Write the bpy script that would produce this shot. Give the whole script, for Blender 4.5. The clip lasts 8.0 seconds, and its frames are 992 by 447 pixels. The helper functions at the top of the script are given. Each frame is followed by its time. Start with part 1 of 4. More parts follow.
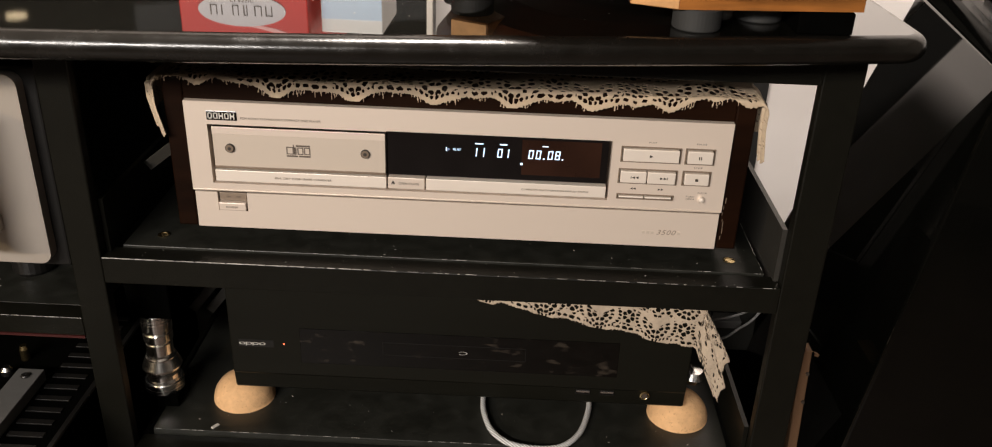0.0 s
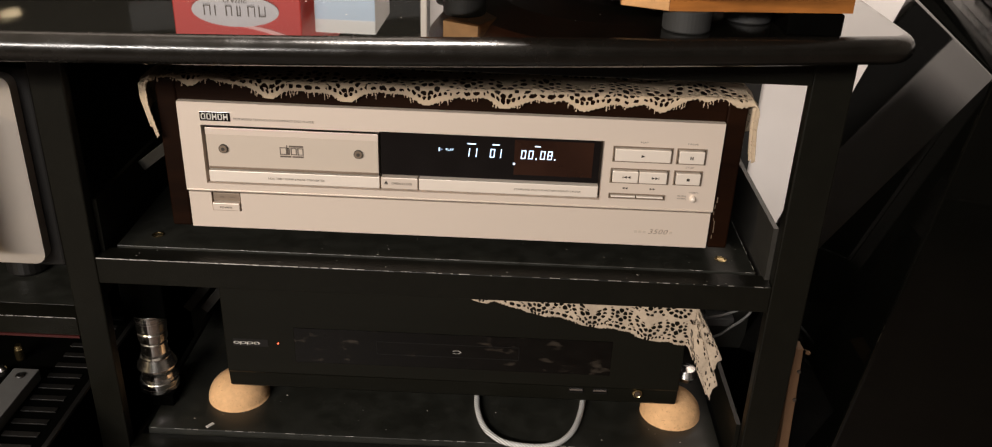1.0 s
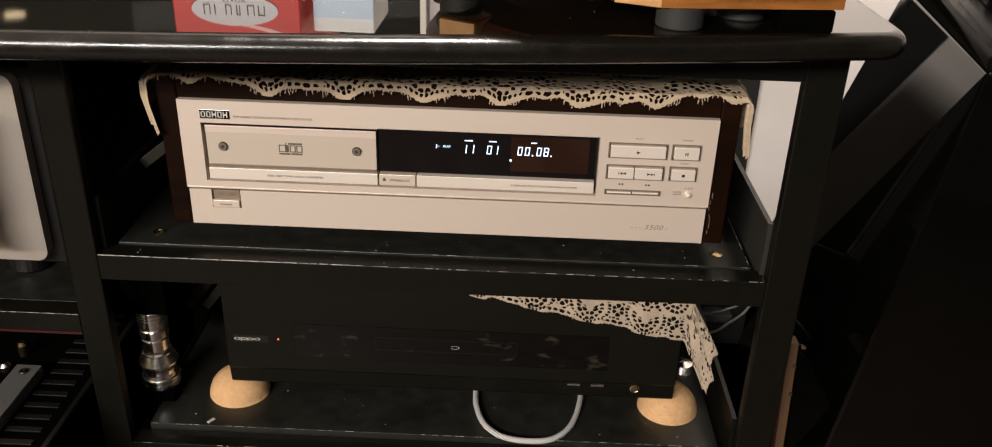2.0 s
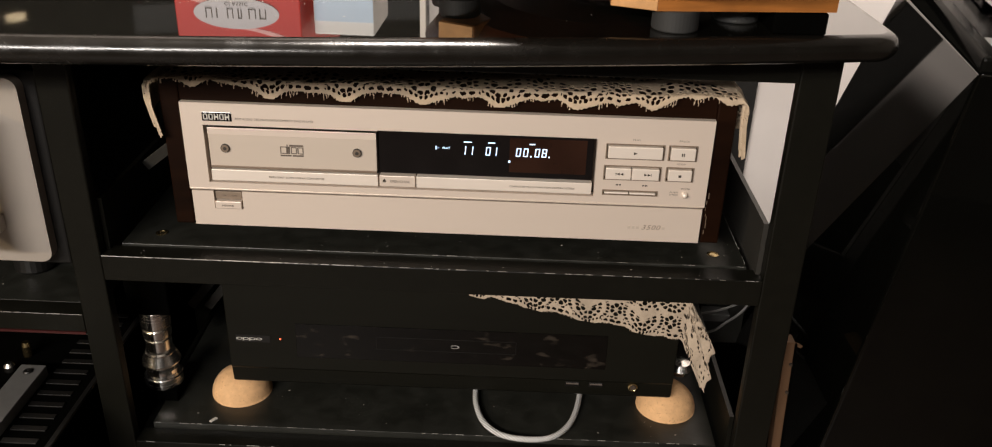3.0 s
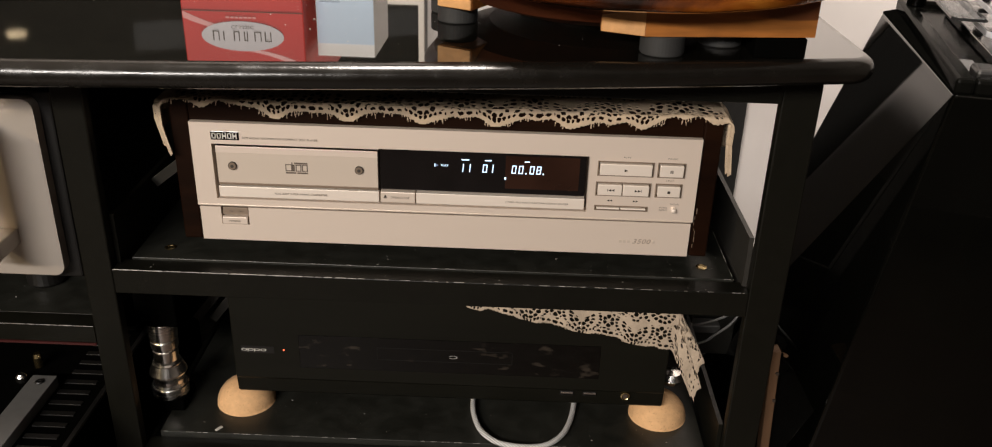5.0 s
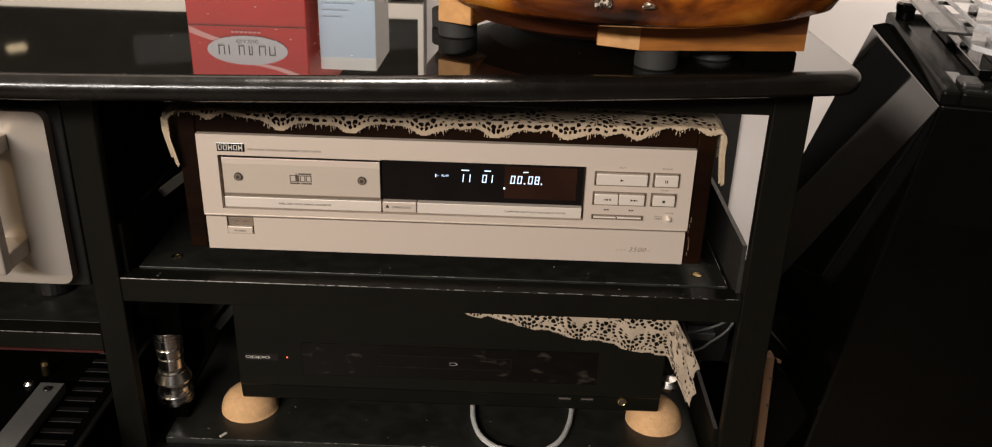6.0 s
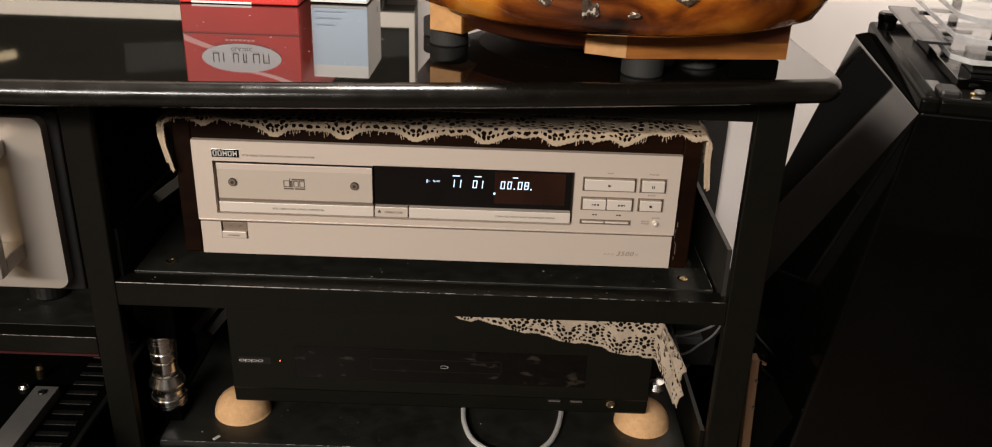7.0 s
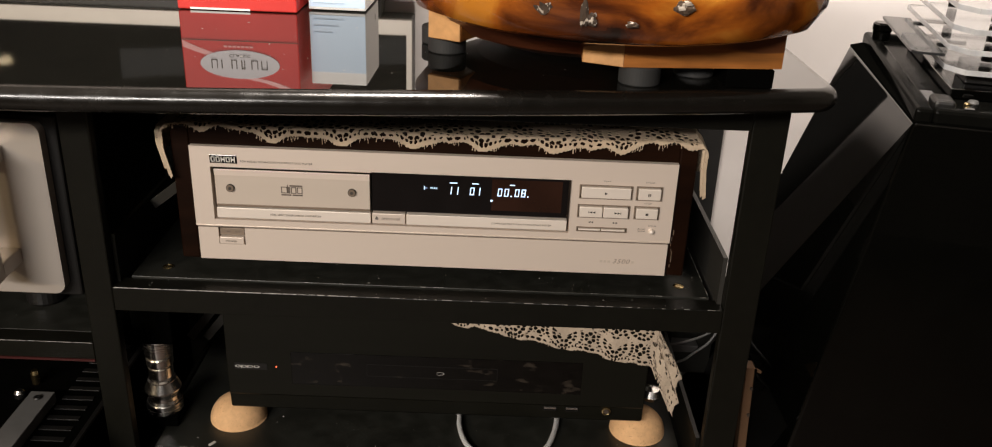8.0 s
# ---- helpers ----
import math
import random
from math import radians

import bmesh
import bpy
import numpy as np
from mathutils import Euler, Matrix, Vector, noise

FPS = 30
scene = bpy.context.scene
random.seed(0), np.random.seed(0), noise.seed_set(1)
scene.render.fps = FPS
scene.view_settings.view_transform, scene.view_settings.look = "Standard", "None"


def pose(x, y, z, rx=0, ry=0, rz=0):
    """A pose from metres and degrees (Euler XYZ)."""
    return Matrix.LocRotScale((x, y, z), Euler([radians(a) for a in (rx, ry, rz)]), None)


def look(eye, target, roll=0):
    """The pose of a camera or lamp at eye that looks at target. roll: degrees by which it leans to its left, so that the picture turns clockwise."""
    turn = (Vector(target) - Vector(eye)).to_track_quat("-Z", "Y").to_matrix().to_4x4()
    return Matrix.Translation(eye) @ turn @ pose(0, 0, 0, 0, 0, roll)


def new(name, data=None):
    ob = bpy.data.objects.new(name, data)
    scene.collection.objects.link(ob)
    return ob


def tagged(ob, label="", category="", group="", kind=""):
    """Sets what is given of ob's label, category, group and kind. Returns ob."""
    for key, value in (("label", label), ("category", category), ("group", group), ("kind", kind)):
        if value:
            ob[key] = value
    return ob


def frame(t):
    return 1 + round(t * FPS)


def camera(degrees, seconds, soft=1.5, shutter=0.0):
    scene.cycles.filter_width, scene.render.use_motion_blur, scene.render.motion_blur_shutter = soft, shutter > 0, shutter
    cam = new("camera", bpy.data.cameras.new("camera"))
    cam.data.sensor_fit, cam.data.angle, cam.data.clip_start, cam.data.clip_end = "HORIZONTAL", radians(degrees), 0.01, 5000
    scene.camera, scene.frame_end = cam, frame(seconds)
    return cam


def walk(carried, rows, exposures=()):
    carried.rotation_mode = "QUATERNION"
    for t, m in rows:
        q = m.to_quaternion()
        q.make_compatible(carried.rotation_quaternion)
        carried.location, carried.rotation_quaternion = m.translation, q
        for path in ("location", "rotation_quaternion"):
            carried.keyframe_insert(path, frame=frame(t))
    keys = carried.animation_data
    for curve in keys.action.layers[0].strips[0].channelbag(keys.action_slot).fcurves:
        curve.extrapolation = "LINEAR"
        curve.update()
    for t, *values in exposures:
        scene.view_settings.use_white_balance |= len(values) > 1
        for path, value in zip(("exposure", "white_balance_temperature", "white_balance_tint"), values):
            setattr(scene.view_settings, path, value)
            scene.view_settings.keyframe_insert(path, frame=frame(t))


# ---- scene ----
cam = camera(57.0, 8.0, soft=1.1)
PATH = [
    (0, (0.261, -0.678, 0.353), (0.233, 1.112, -0.54), 2.2),
    (0.5, (0.263, -0.677, 0.355), (0.239, 1.11, -0.542), 2.1),
    (1, (0.264, -0.68, 0.357), (0.244, 1.106, -0.542), 2.2),
    (1.5, (0.267, -0.684, 0.357), (0.243, 1.102, -0.543), 2.1),
    (3, (0.271, -0.696, 0.361), (0.242, 1.091, -0.536), 1.8),
    (3.5, (0.271, -0.699, 0.363), (0.242, 1.089, -0.533), 1.8),
    (4, (0.271, -0.699, 0.364), (0.241, 1.091, -0.527), 1.8),
    (4.5, (0.271, -0.708, 0.368), (0.245, 1.087, -0.514), 1.9),
    (5, (0.272, -0.724, 0.375), (0.248, 1.078, -0.494), 1.8),
    (6.5, (0.27, -0.75, 0.382), (0.258, 1.067, -0.453), 1.8),
    (7, (0.271, -0.758, 0.384), (0.272, 1.063, -0.443), 2.0),
    (7.5, (0.27, -0.761, 0.385), (0.278, 1.064, -0.434), 2.2),
    (8, (0.269, -0.761, 0.385), (0.281, 1.067, -0.427), 2.4),
]
walk(cam, [(t, look(eye, target, roll)) for t, eye, target, roll in PATH],
     exposures=[(0.0, -0.27), (4.0, -0.36), (5.0, -0.42), (6.5, -0.56), (8.0, -0.53)])

# ---- world, lamps ----
world = bpy.data.worlds.new("world")
scene.world = world
world.use_nodes = True
world.node_tree.nodes["Background"].inputs[0].default_value = (1.0, 0.86, 0.70, 1)
world.node_tree.nodes["Background"].inputs[1].default_value = 0.02

FLOOR_Z = -0.55
CEIL_Z = 1.90


def area_lamp(name, eye, target, size, watts, colour):
    data = bpy.data.lights.new(name, "AREA")
    data.shape, data.size, data.size_y, data.energy, data.color = "RECTANGLE", *size, watts, colour
    ob = new(name, data)
    ob.matrix_world = look(eye, target)
    return ob


area_lamp("tube_lamp", (-0.70, -2.10, 1.03), (0.1, 0.0, 0.0), (1.3, 0.12), 80, (1.0, 0.93, 0.87))
area_lamp("table_lamp", (-2.10, -2.40, 1.18), (0.2, 0.0, 0.0), (0.085, 0.035), 34, (1.0, 0.76, 0.46))
area_lamp("ceiling_lamp", (0.28, -0.35, 1.86), (0.40, -0.10, 0.0), (0.35, 0.35), 92, (1.0, 0.90, 0.81))


# ---- materials ----
def material(name, base, rough=0.5, metal=0.0, vary=0.12, scale=40.0, bump=0.0, bump_scale=300.0, ior=1.5,
             coat=0.0, spots=None, spot_scale=90.0, spot_cut=0.70, spot_soft=0.04, stretch=(1, 1, 1), rough_vary=0.0,
             transmission=0.0, anis=0.0):
    """Principled surface with two scales of tone, fine relief and an optional scatter of specks."""
    m = bpy.data.materials.new(name)
    m.use_nodes = True
    nt = m.node_tree
    b = nt.nodes["Principled BSDF"]
    b.inputs["Roughness"].default_value = rough
    b.inputs["Metallic"].default_value = metal
    b.inputs["IOR"].default_value = ior
    b.inputs["Coat Weight"].default_value = coat
    b.inputs["Coat Roughness"].default_value = 0.05
    b.inputs["Transmission Weight"].default_value = transmission
    b.inputs["Anisotropic"].default_value = anis
    tc = nt.nodes.new("ShaderNodeTexCoord")
    mp = nt.nodes.new("ShaderNodeMapping")
    mp.inputs["Scale"].default_value = stretch
    nt.links.new(tc.outputs["Object"], mp.inputs["Vector"])

    def tone(sc, detail):
        n = nt.nodes.new("ShaderNodeTexNoise")
        n.inputs["Scale"].default_value = sc
        n.inputs["Detail"].default_value = detail
        nt.links.new(mp.outputs["Vector"], n.inputs["Vector"])
        return n
    big, small = tone(scale * 0.12, 3.0), tone(scale, 6.0)
    add = nt.nodes.new("ShaderNodeMath")
    add.operation = "ADD"
    nt.links.new(big.outputs["Fac"], add.inputs[0])
    nt.links.new(small.outputs["Fac"], add.inputs[1])
    ramp = nt.nodes.new("ShaderNodeMapRange")
    ramp.inputs["From Min"].default_value, ramp.inputs["From Max"].default_value = 0.65, 1.35
    ramp.inputs["To Min"].default_value, ramp.inputs["To Max"].default_value = 1 - vary, 1 + vary
    nt.links.new(add.outputs[0], ramp.inputs["Value"])
    mul = nt.nodes.new("ShaderNodeVectorMath")
    mul.operation = "SCALE"
    mul.inputs[0].default_value = base
    nt.links.new(ramp.outputs[0], mul.inputs["Scale"])
    colour = mul.outputs[0]
    if spots:
        n = tone(spot_scale, 2.0)
        cut = nt.nodes.new("ShaderNodeMapRange")
        cut.inputs["From Min"].default_value, cut.inputs["From Max"].default_value = spot_cut, spot_cut + spot_soft
        nt.links.new(n.outputs["Fac"], cut.inputs["Value"])
        mix = nt.nodes.new("ShaderNodeMix")
        mix.data_type = "RGBA"
        nt.links.new(cut.outputs[0], mix.inputs["Factor"])
        nt.links.new(colour, mix.inputs["A"])
        mix.inputs["B"].default_value = (*spots, 1)
        colour = mix.outputs["Result"]
    nt.links.new(colour, b.inputs["Base Color"])
    if rough_vary:
        rr = nt.nodes.new("ShaderNodeMapRange")
        rr.inputs["From Min"].default_value, rr.inputs["From Max"].default_value = 0.35, 0.7
        rr.inputs["To Min"].default_value, rr.inputs["To Max"].default_value = rough, rough + rough_vary
        nt.links.new(small.outputs["Fac"], rr.inputs["Value"])
        nt.links.new(rr.outputs[0], b.inputs["Roughness"])
    if bump:
        n = tone(bump_scale, 4.0)
        bp = nt.nodes.new("ShaderNodeBump")
        bp.inputs["Strength"].default_value = bump
        bp.inputs["Distance"].default_value = 0.001
        nt.links.new(n.outputs["Fac"], bp.inputs["Height"])
        nt.links.new(bp.outputs[0], b.inputs["Normal"])
    return m


def glowing(name, colour, strength):
    m = bpy.data.materials.new(name)
    m.use_nodes = True
    b = m.node_tree.nodes["Principled BSDF"]
    b.inputs["Base Color"].default_value = (0.02, 0.02, 0.02, 1)
    b.inputs["Emission Color"].default_value = (*colour, 1)
    b.inputs["Emission Strength"].default_value = strength
    return m


M = {
    "wall": material("painted_wall", (0.82, 0.765, 0.735), 0.85, vary=0.04, scale=9, bump=0.12, bump_scale=160),
    # dark brown chosen for unseen walls, so that black surfaces reflect little
    "dimming_wall": material("dimming_brown_wall", (0.06, 0.052, 0.045), 0.85, vary=0.15, scale=9),
    "ceiling": material("ceiling_paint", (0.45, 0.43, 0.40), 0.9, vary=0.03, scale=6),
    "floor": material("floor_wood", (0.024, 0.014, 0.009), 0.5, vary=0.3, scale=26, stretch=(1, 8, 1)),
    "lacquer": material("black_lacquer", (0.005, 0.0047, 0.0036), 0.024, vary=0.25, scale=60, ior=1.75, coat=0.05,
                        spots=(0.06, 0.055, 0.05), spot_scale=420, spot_cut=0.80),
    "nose": material("black_lacquer_edge", (0.006, 0.0052, 0.0042), 0.18, vary=0.25, scale=60, ior=1.5, rough_vary=0.12, bump=0.12, bump_scale=350,
                     spots=(0.16, 0.15, 0.14), spot_scale=520, spot_cut=0.76),
    "steel": material("black_powder_steel", (0.0052, 0.0050, 0.0035), 0.34, vary=0.2, scale=120, ior=1.33, bump=0.25, bump_scale=900,
                      spots=(0.11, 0.10, 0.09), spot_scale=260, spot_cut=0.80),
    # lit copy of the black steel: the light is put into its grey
    "lit_steel": material("lit_grey_steel", (0.034, 0.032, 0.028), 0.42, 0.1, vary=0.25, scale=90, bump=0.1, bump_scale=700, spots=(0.16, 0.15, 0.14), spot_scale=300, spot_cut=0.78),
    # pale steel for rubbed edges, bright enough to pass for the rail's highlight
    "worn": material("worn_edge_steel", (0.62, 0.60, 0.57), 0.40, 0.2, vary=0.6, scale=220),
    "board": material("black_shelf_board", (0.0145, 0.0147, 0.0120), 0.33, vary=0.3, scale=60, bump=0.15, bump_scale=500,
                      spots=(0.13, 0.12, 0.11), spot_scale=330, spot_cut=0.79, rough_vary=0.2),
    "champagne": material("champagne_aluminium", (0.735, 0.63, 0.545), 0.44, 0.32, vary=0.03, scale=30, bump=0.04, bump_scale=1500, stretch=(0.05, 1, 1)),
    "champagne_door": material("champagne_tray", (0.645, 0.555, 0.47), 0.42, 0.3, vary=0.03, scale=30, stretch=(0.05, 1, 1)),
    "champagne_bright": material("bright_champagne", (0.84, 0.75, 0.665), 0.44, 0.30, vary=0.03, scale=30),
    "champagne_dull": material("dull_champagne", (0.24, 0.185, 0.14), 0.5, 0.2, vary=0.06, scale=40),
    "key_edge": material("dark_champagne_edge", (0.20, 0.15, 0.11), 0.5, 0.2, vary=0.1),
    "acrylic_edge": material("polished_acrylic_edge", (0.78, 0.79, 0.80), 0.10, vary=0.3, scale=60, transmission=0.50, ior=1.3),
    "smoked": material("smoked_acrylic", (0.13, 0.13, 0.133), 0.04, vary=0.02, transmission=0.85, ior=1.2),
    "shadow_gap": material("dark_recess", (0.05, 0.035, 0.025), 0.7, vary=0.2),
    "rosewood": material("dark_rosewood", (0.0085, 0.0030, 0.0012), 0.42, vary=0.55, scale=90, stretch=(0.12, 1, 1), ior=1.2, bump=0.08, bump_scale=300),
    "window": material("smoked_window", (0.006, 0.005, 0.005), 0.06, vary=0.3, scale=40, ior=1.45),
    "print": material("dark_print", (0.035, 0.028, 0.022), 0.6, vary=0.1),
    "soft_print": material("brown_print", (0.11, 0.085, 0.068), 0.6, vary=0.15),
    "pale_print": material("pale_brown_print", (0.27, 0.21, 0.165), 0.5, vary=0.15),
    "filter": material("brown_filter", (0.020, 0.0085, 0.0055), 0.10, vary=0.5, scale=25, ior=1.45),
    "white_print": material("white_print", (0.62, 0.60, 0.56), 0.5, vary=0.05),
    "grey_print": material("grey_print", (0.30, 0.29, 0.28), 0.5, vary=0.05),
    "black": material("black_plastic", (0.006, 0.0055, 0.005), 0.42, vary=0.2, scale=80, bump=0.12, bump_scale=1200),
    "brushed_black": material("brushed_black_metal", (0.0054, 0.0052, 0.0034), 0.40, 0.0, vary=0.15, scale=90, ior=1.32, bump=0.08, bump_scale=900, stretch=(0.06, 1, 1)),
    # paler blotches in this colour stand for streaky reflections in the glass
    "glinting_window": material("glinting_black_window", (0.0026, 0.0022, 0.0018), 0.10, vary=0.5, scale=55, ior=1.38, spots=(0.045, 0.036, 0.028), spot_scale=48, spot_cut=0.60, spot_soft=0.20, stretch=(1, 1, 2.4), rough_vary=0.12),
    "chrome": material("turned_steel", (0.90, 0.88, 0.85), 0.19, 1.0, vary=0.06, scale=60, bump=0.04, bump_scale=800, rough_vary=0.08),
    "brass": material("brass", (0.75, 0.58, 0.30), 0.25, 1.0, vary=0.1),
    "cork": material("cork", (0.66, 0.40, 0.20), 0.85, vary=0.16, scale=160, bump=0.5, bump_scale=420, spots=(0.56, 0.33, 0.16), spot_scale=420, spot_cut=0.63),
    "lace": material("ecru_lace", (0.53, 0.415, 0.295), 0.9, vary=0.12, scale=300, bump=0.5, bump_scale=1600),
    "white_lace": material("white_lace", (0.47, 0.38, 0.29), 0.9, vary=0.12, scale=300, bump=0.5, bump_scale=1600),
    "burl": material("varnished_burl", (0.30, 0.088, 0.012), 0.10, vary=0.85, scale=30, bump=0.25, bump_scale=70, coat=0.2, stretch=(1, 1, 1.6)),
    "bark": material("dark_bark", (0.045, 0.026, 0.014), 0.8, vary=0.5, scale=120, bump=0.8, bump_scale=260, spots=(0.42, 0.36, 0.30), spot_scale=210, spot_cut=0.56),
    "burl_dark": material("dark_red_wood", (0.095, 0.024, 0.007), 0.45, vary=0.35, scale=40, coat=0.1),
    "pine": material("orange_pine", (0.34, 0.125, 0.027), 0.40, vary=0.45, scale=230, stretch=(0.05, 1, 1), spots=(0.14, 0.045, 0.014), spot_scale=40, spot_cut=0.66, bump=0.1),
    "endgrain": material("pale_end_grain", (0.55, 0.29, 0.11), 0.6, vary=0.2, scale=140, bump=0.2),
    "rubber": material("dark_rubber", (0.022, 0.022, 0.0215), 0.7, vary=0.1, bump=0.1),
    "red_card": material("red_card", (0.53, 0.024, 0.018), 0.5, vary=0.08, scale=18, coat=0.04),
    "pink_card": material("pale_red_print", (0.62, 0.22, 0.20), 0.3, vary=0.08),
    "oval": material("pale_grey_print", (0.60, 0.58, 0.61), 0.5, vary=0.04),
    "blue_card": material("pale_blue_card", (0.52, 0.66, 0.82), 0.4, vary=0.05, scale=20),
    "faint_print": material("faint_blue_print", (0.40, 0.52, 0.66), 0.4, vary=0.1),
    "white_card": material("white_card", (0.78, 0.78, 0.76), 0.45, vary=0.04, scale=20),
    "dust": material("pale_dust", (0.45, 0.43, 0.40), 0.9, vary=0.2),
    "red_edge": material("dark_red_edge", (0.035, 0.004, 0.0035), 0.5, vary=0.2),
    "dark_cloth": material("dark_cloth", (0.012, 0.011, 0.010), 0.9, vary=0.3, scale=60, bump=0.3, bump_scale=600),
    "silver": material("silver_plate", (0.46, 0.41, 0.36), 0.40, 0.45, vary=0.03, scale=24, bump=0.04, bump_scale=1200),
    "bezel": material("pale_silver_bezel", (0.70, 0.65, 0.58), 0.45, 0.1, vary=0.04),
    "screen": material("dark_screen", (0.006, 0.006, 0.006), 0.03, vary=0.1, ior=1.045),
    "satin": material("satin_black", (0.0016, 0.0016, 0.0014), 0.60, vary=0.2, scale=40, ior=1.0),
    "piano": material("piano_black", (0.0010, 0.0010, 0.0008), 0.03, vary=0.3, scale=30, ior=1.46),
    "rim": material("moulded_black_rim", (0.0030, 0.0030, 0.0026), 0.16, vary=0.2, scale=40, ior=1.06),
    "acrylic": material("clear_acrylic", (0.95, 0.96, 0.97), 0.02, vary=0.01, transmission=1.0, ior=1.14),
    "grey_metal": material("grey_metal", (0.13, 0.128, 0.125), 0.45, 0.3, vary=0.15, scale=60),
    "braid": material("white_braid", (0.62, 0.62, 0.62), 0.6, vary=0.3, scale=900, bump=0.6, bump_scale=1400),
    "grey_cable": material("grey_cable", (0.26, 0.255, 0.25), 0.5, vary=0.2),
    "raw_wood": material("raw_wood", (0.15, 0.078, 0.037), 0.7, vary=0.35, scale=70, stretch=(1, 1, 0.12), bump=0.2),
    "display": glowing("vacuum_fluorescent", (0.62, 0.80, 1.0), 3.2),
    "dim_display": glowing("vacuum_fluorescent_dim", (0.45, 0.62, 1.0), 0.5),
    "red_led": glowing("red_led", (1.0, 0.13, 0.05), 5.0),
}


# the burl: amber and red-brown clouds with smoky black drifts
nt = M["burl"].node_tree
place = nt.nodes.new("ShaderNodeTexCoord")
squash = nt.nodes.new("ShaderNodeMapping")
squash.inputs["Scale"].default_value = (1.0, 1.0, 1.7)
nt.links.new(place.outputs["Object"], squash.inputs["Vector"])
cloud = nt.nodes.new("ShaderNodeTexNoise")
cloud.inputs["Scale"].default_value, cloud.inputs["Detail"].default_value, cloud.inputs["Distortion"].default_value = 13.0, 7.0, 0.5
nt.links.new(squash.outputs["Vector"], cloud.inputs["Vector"])
figure_ramp = nt.nodes.new("ShaderNodeValToRGB")
stops = figure_ramp.color_ramp.elements
stops[0].position, stops[0].color = 0.33, (0.014, 0.0050, 0.0022, 1)
stops[1].position, stops[1].color = 0.66, (0.56, 0.21, 0.026, 1)
for where, colour in ((0.41, (0.085, 0.020, 0.0050, 1)), (0.475, (0.200, 0.052, 0.0085, 1)), (0.55, (0.360, 0.098, 0.0110, 1))):
    stops.new(where).color = colour
nt.links.new(cloud.outputs["Fac"], figure_ramp.inputs["Fac"])
nt.links.new(figure_ramp.outputs["Color"], nt.nodes["Principled BSDF"].inputs["Base Color"])

# a slanting weave on the braided cord
nt = M["braid"].node_tree
wave = nt.nodes.new("ShaderNodeTexWave")
wave.bands_direction = "DIAGONAL"
wave.inputs["Scale"].default_value = 190.0
wave.inputs["Distortion"].default_value = 1.5
weave = nt.nodes.new("ShaderNodeMix")
weave.data_type = "RGBA"
weave.inputs["A"].default_value, weave.inputs["B"].default_value = (0.24, 0.24, 0.24, 1), (0.82, 0.82, 0.81, 1)
place = nt.nodes.new("ShaderNodeTexCoord")
nt.links.new(place.outputs["Object"], wave.inputs["Vector"])
nt.links.new(wave.outputs["Fac"], weave.inputs["Factor"])
nt.links.new(weave.outputs["Result"], nt.nodes["Principled BSDF"].inputs["Base Color"])


# ---- building helpers ----
def origin_of(ob):
    o = Vector((0, 0, 0))
    while ob is not None:
        o = o + ob.location
        ob = ob.parent
    return o


def thing(name, base, label, category, group="", kind=""):
    ob = new(name)
    ob.location = base
    ob.empty_display_size = 0.02
    return tagged(ob, label, category, group, kind)


def part(name, bm, mat, parent=None, label="", smooth=False):
    """One mesh object out of bm, which is given in world places."""
    me = bpy.data.meshes.new(name)
    if parent is not None:
        bmesh.ops.translate(bm, verts=bm.verts, vec=-origin_of(parent))
    bm.normal_update()
    bm.to_mesh(me)
    bm.free()
    me.materials.append(M[mat])
    if smooth:
        for p in me.polygons:
            p.use_smooth = True
    ob = new(name, me)
    if parent is not None:
        ob.parent = parent
    if label:
        ob["label"] = label
    return ob


def structure(name, bm, mat, label, category):
    return tagged(part(name, bm, mat), label, category, kind="structure")


def box(x0, x1, y0, y1, z0, z1, bevel=0.0, seg=2, bm=None):
    bm = bm or bmesh.new()
    made = bmesh.ops.create_cube(bm, size=1.0, matrix=Matrix.LocRotScale(((x0 + x1) / 2, (y0 + y1) / 2, (z0 + z1) / 2), None, (x1 - x0, y1 - y0, z1 - z0)))
    if bevel:
        edges = {e for v in made["verts"] for e in v.link_edges}
        bmesh.ops.bevel(bm, geom=list(edges), offset=bevel, segments=seg, profile=0.5, affect="EDGES")
    return bm


def turned(bm, m):
    bmesh.ops.transform(bm, matrix=m, verts=bm.verts)
    return bm


def rod(p, q, r, seg=16, r2=None, bm=None):
    bm = bm or bmesh.new()
    p, q = Vector(p), Vector(q)
    d = q - p
    m = Matrix.Translation((p + q) / 2) @ d.to_track_quat("Z", "Y").to_matrix().to_4x4()
    bmesh.ops.create_cone(bm, cap_ends=True, segments=seg, radius1=r, radius2=r if r2 is None else r2, depth=d.length, matrix=m)
    return bm


def lathe(profile, at, seg=40):
    """A turned body: (radius, height) from bottom to top."""
    bm = bmesh.new()
    rings = []
    for r, z in profile:
        rings.append([bm.verts.new((at[0] + r * math.cos(2 * math.pi * k / seg), at[1] + r * math.sin(2 * math.pi * k / seg), at[2] + z)) for k in range(seg)])
    for a, b in zip(rings, rings[1:]):
        for k in range(seg):
            bm.faces.new((a[k], a[(k + 1) % seg], b[(k + 1) % seg], b[k]))
    bm.faces.new(list(reversed(rings[0])))
    bm.faces.new(rings[-1])
    return bm


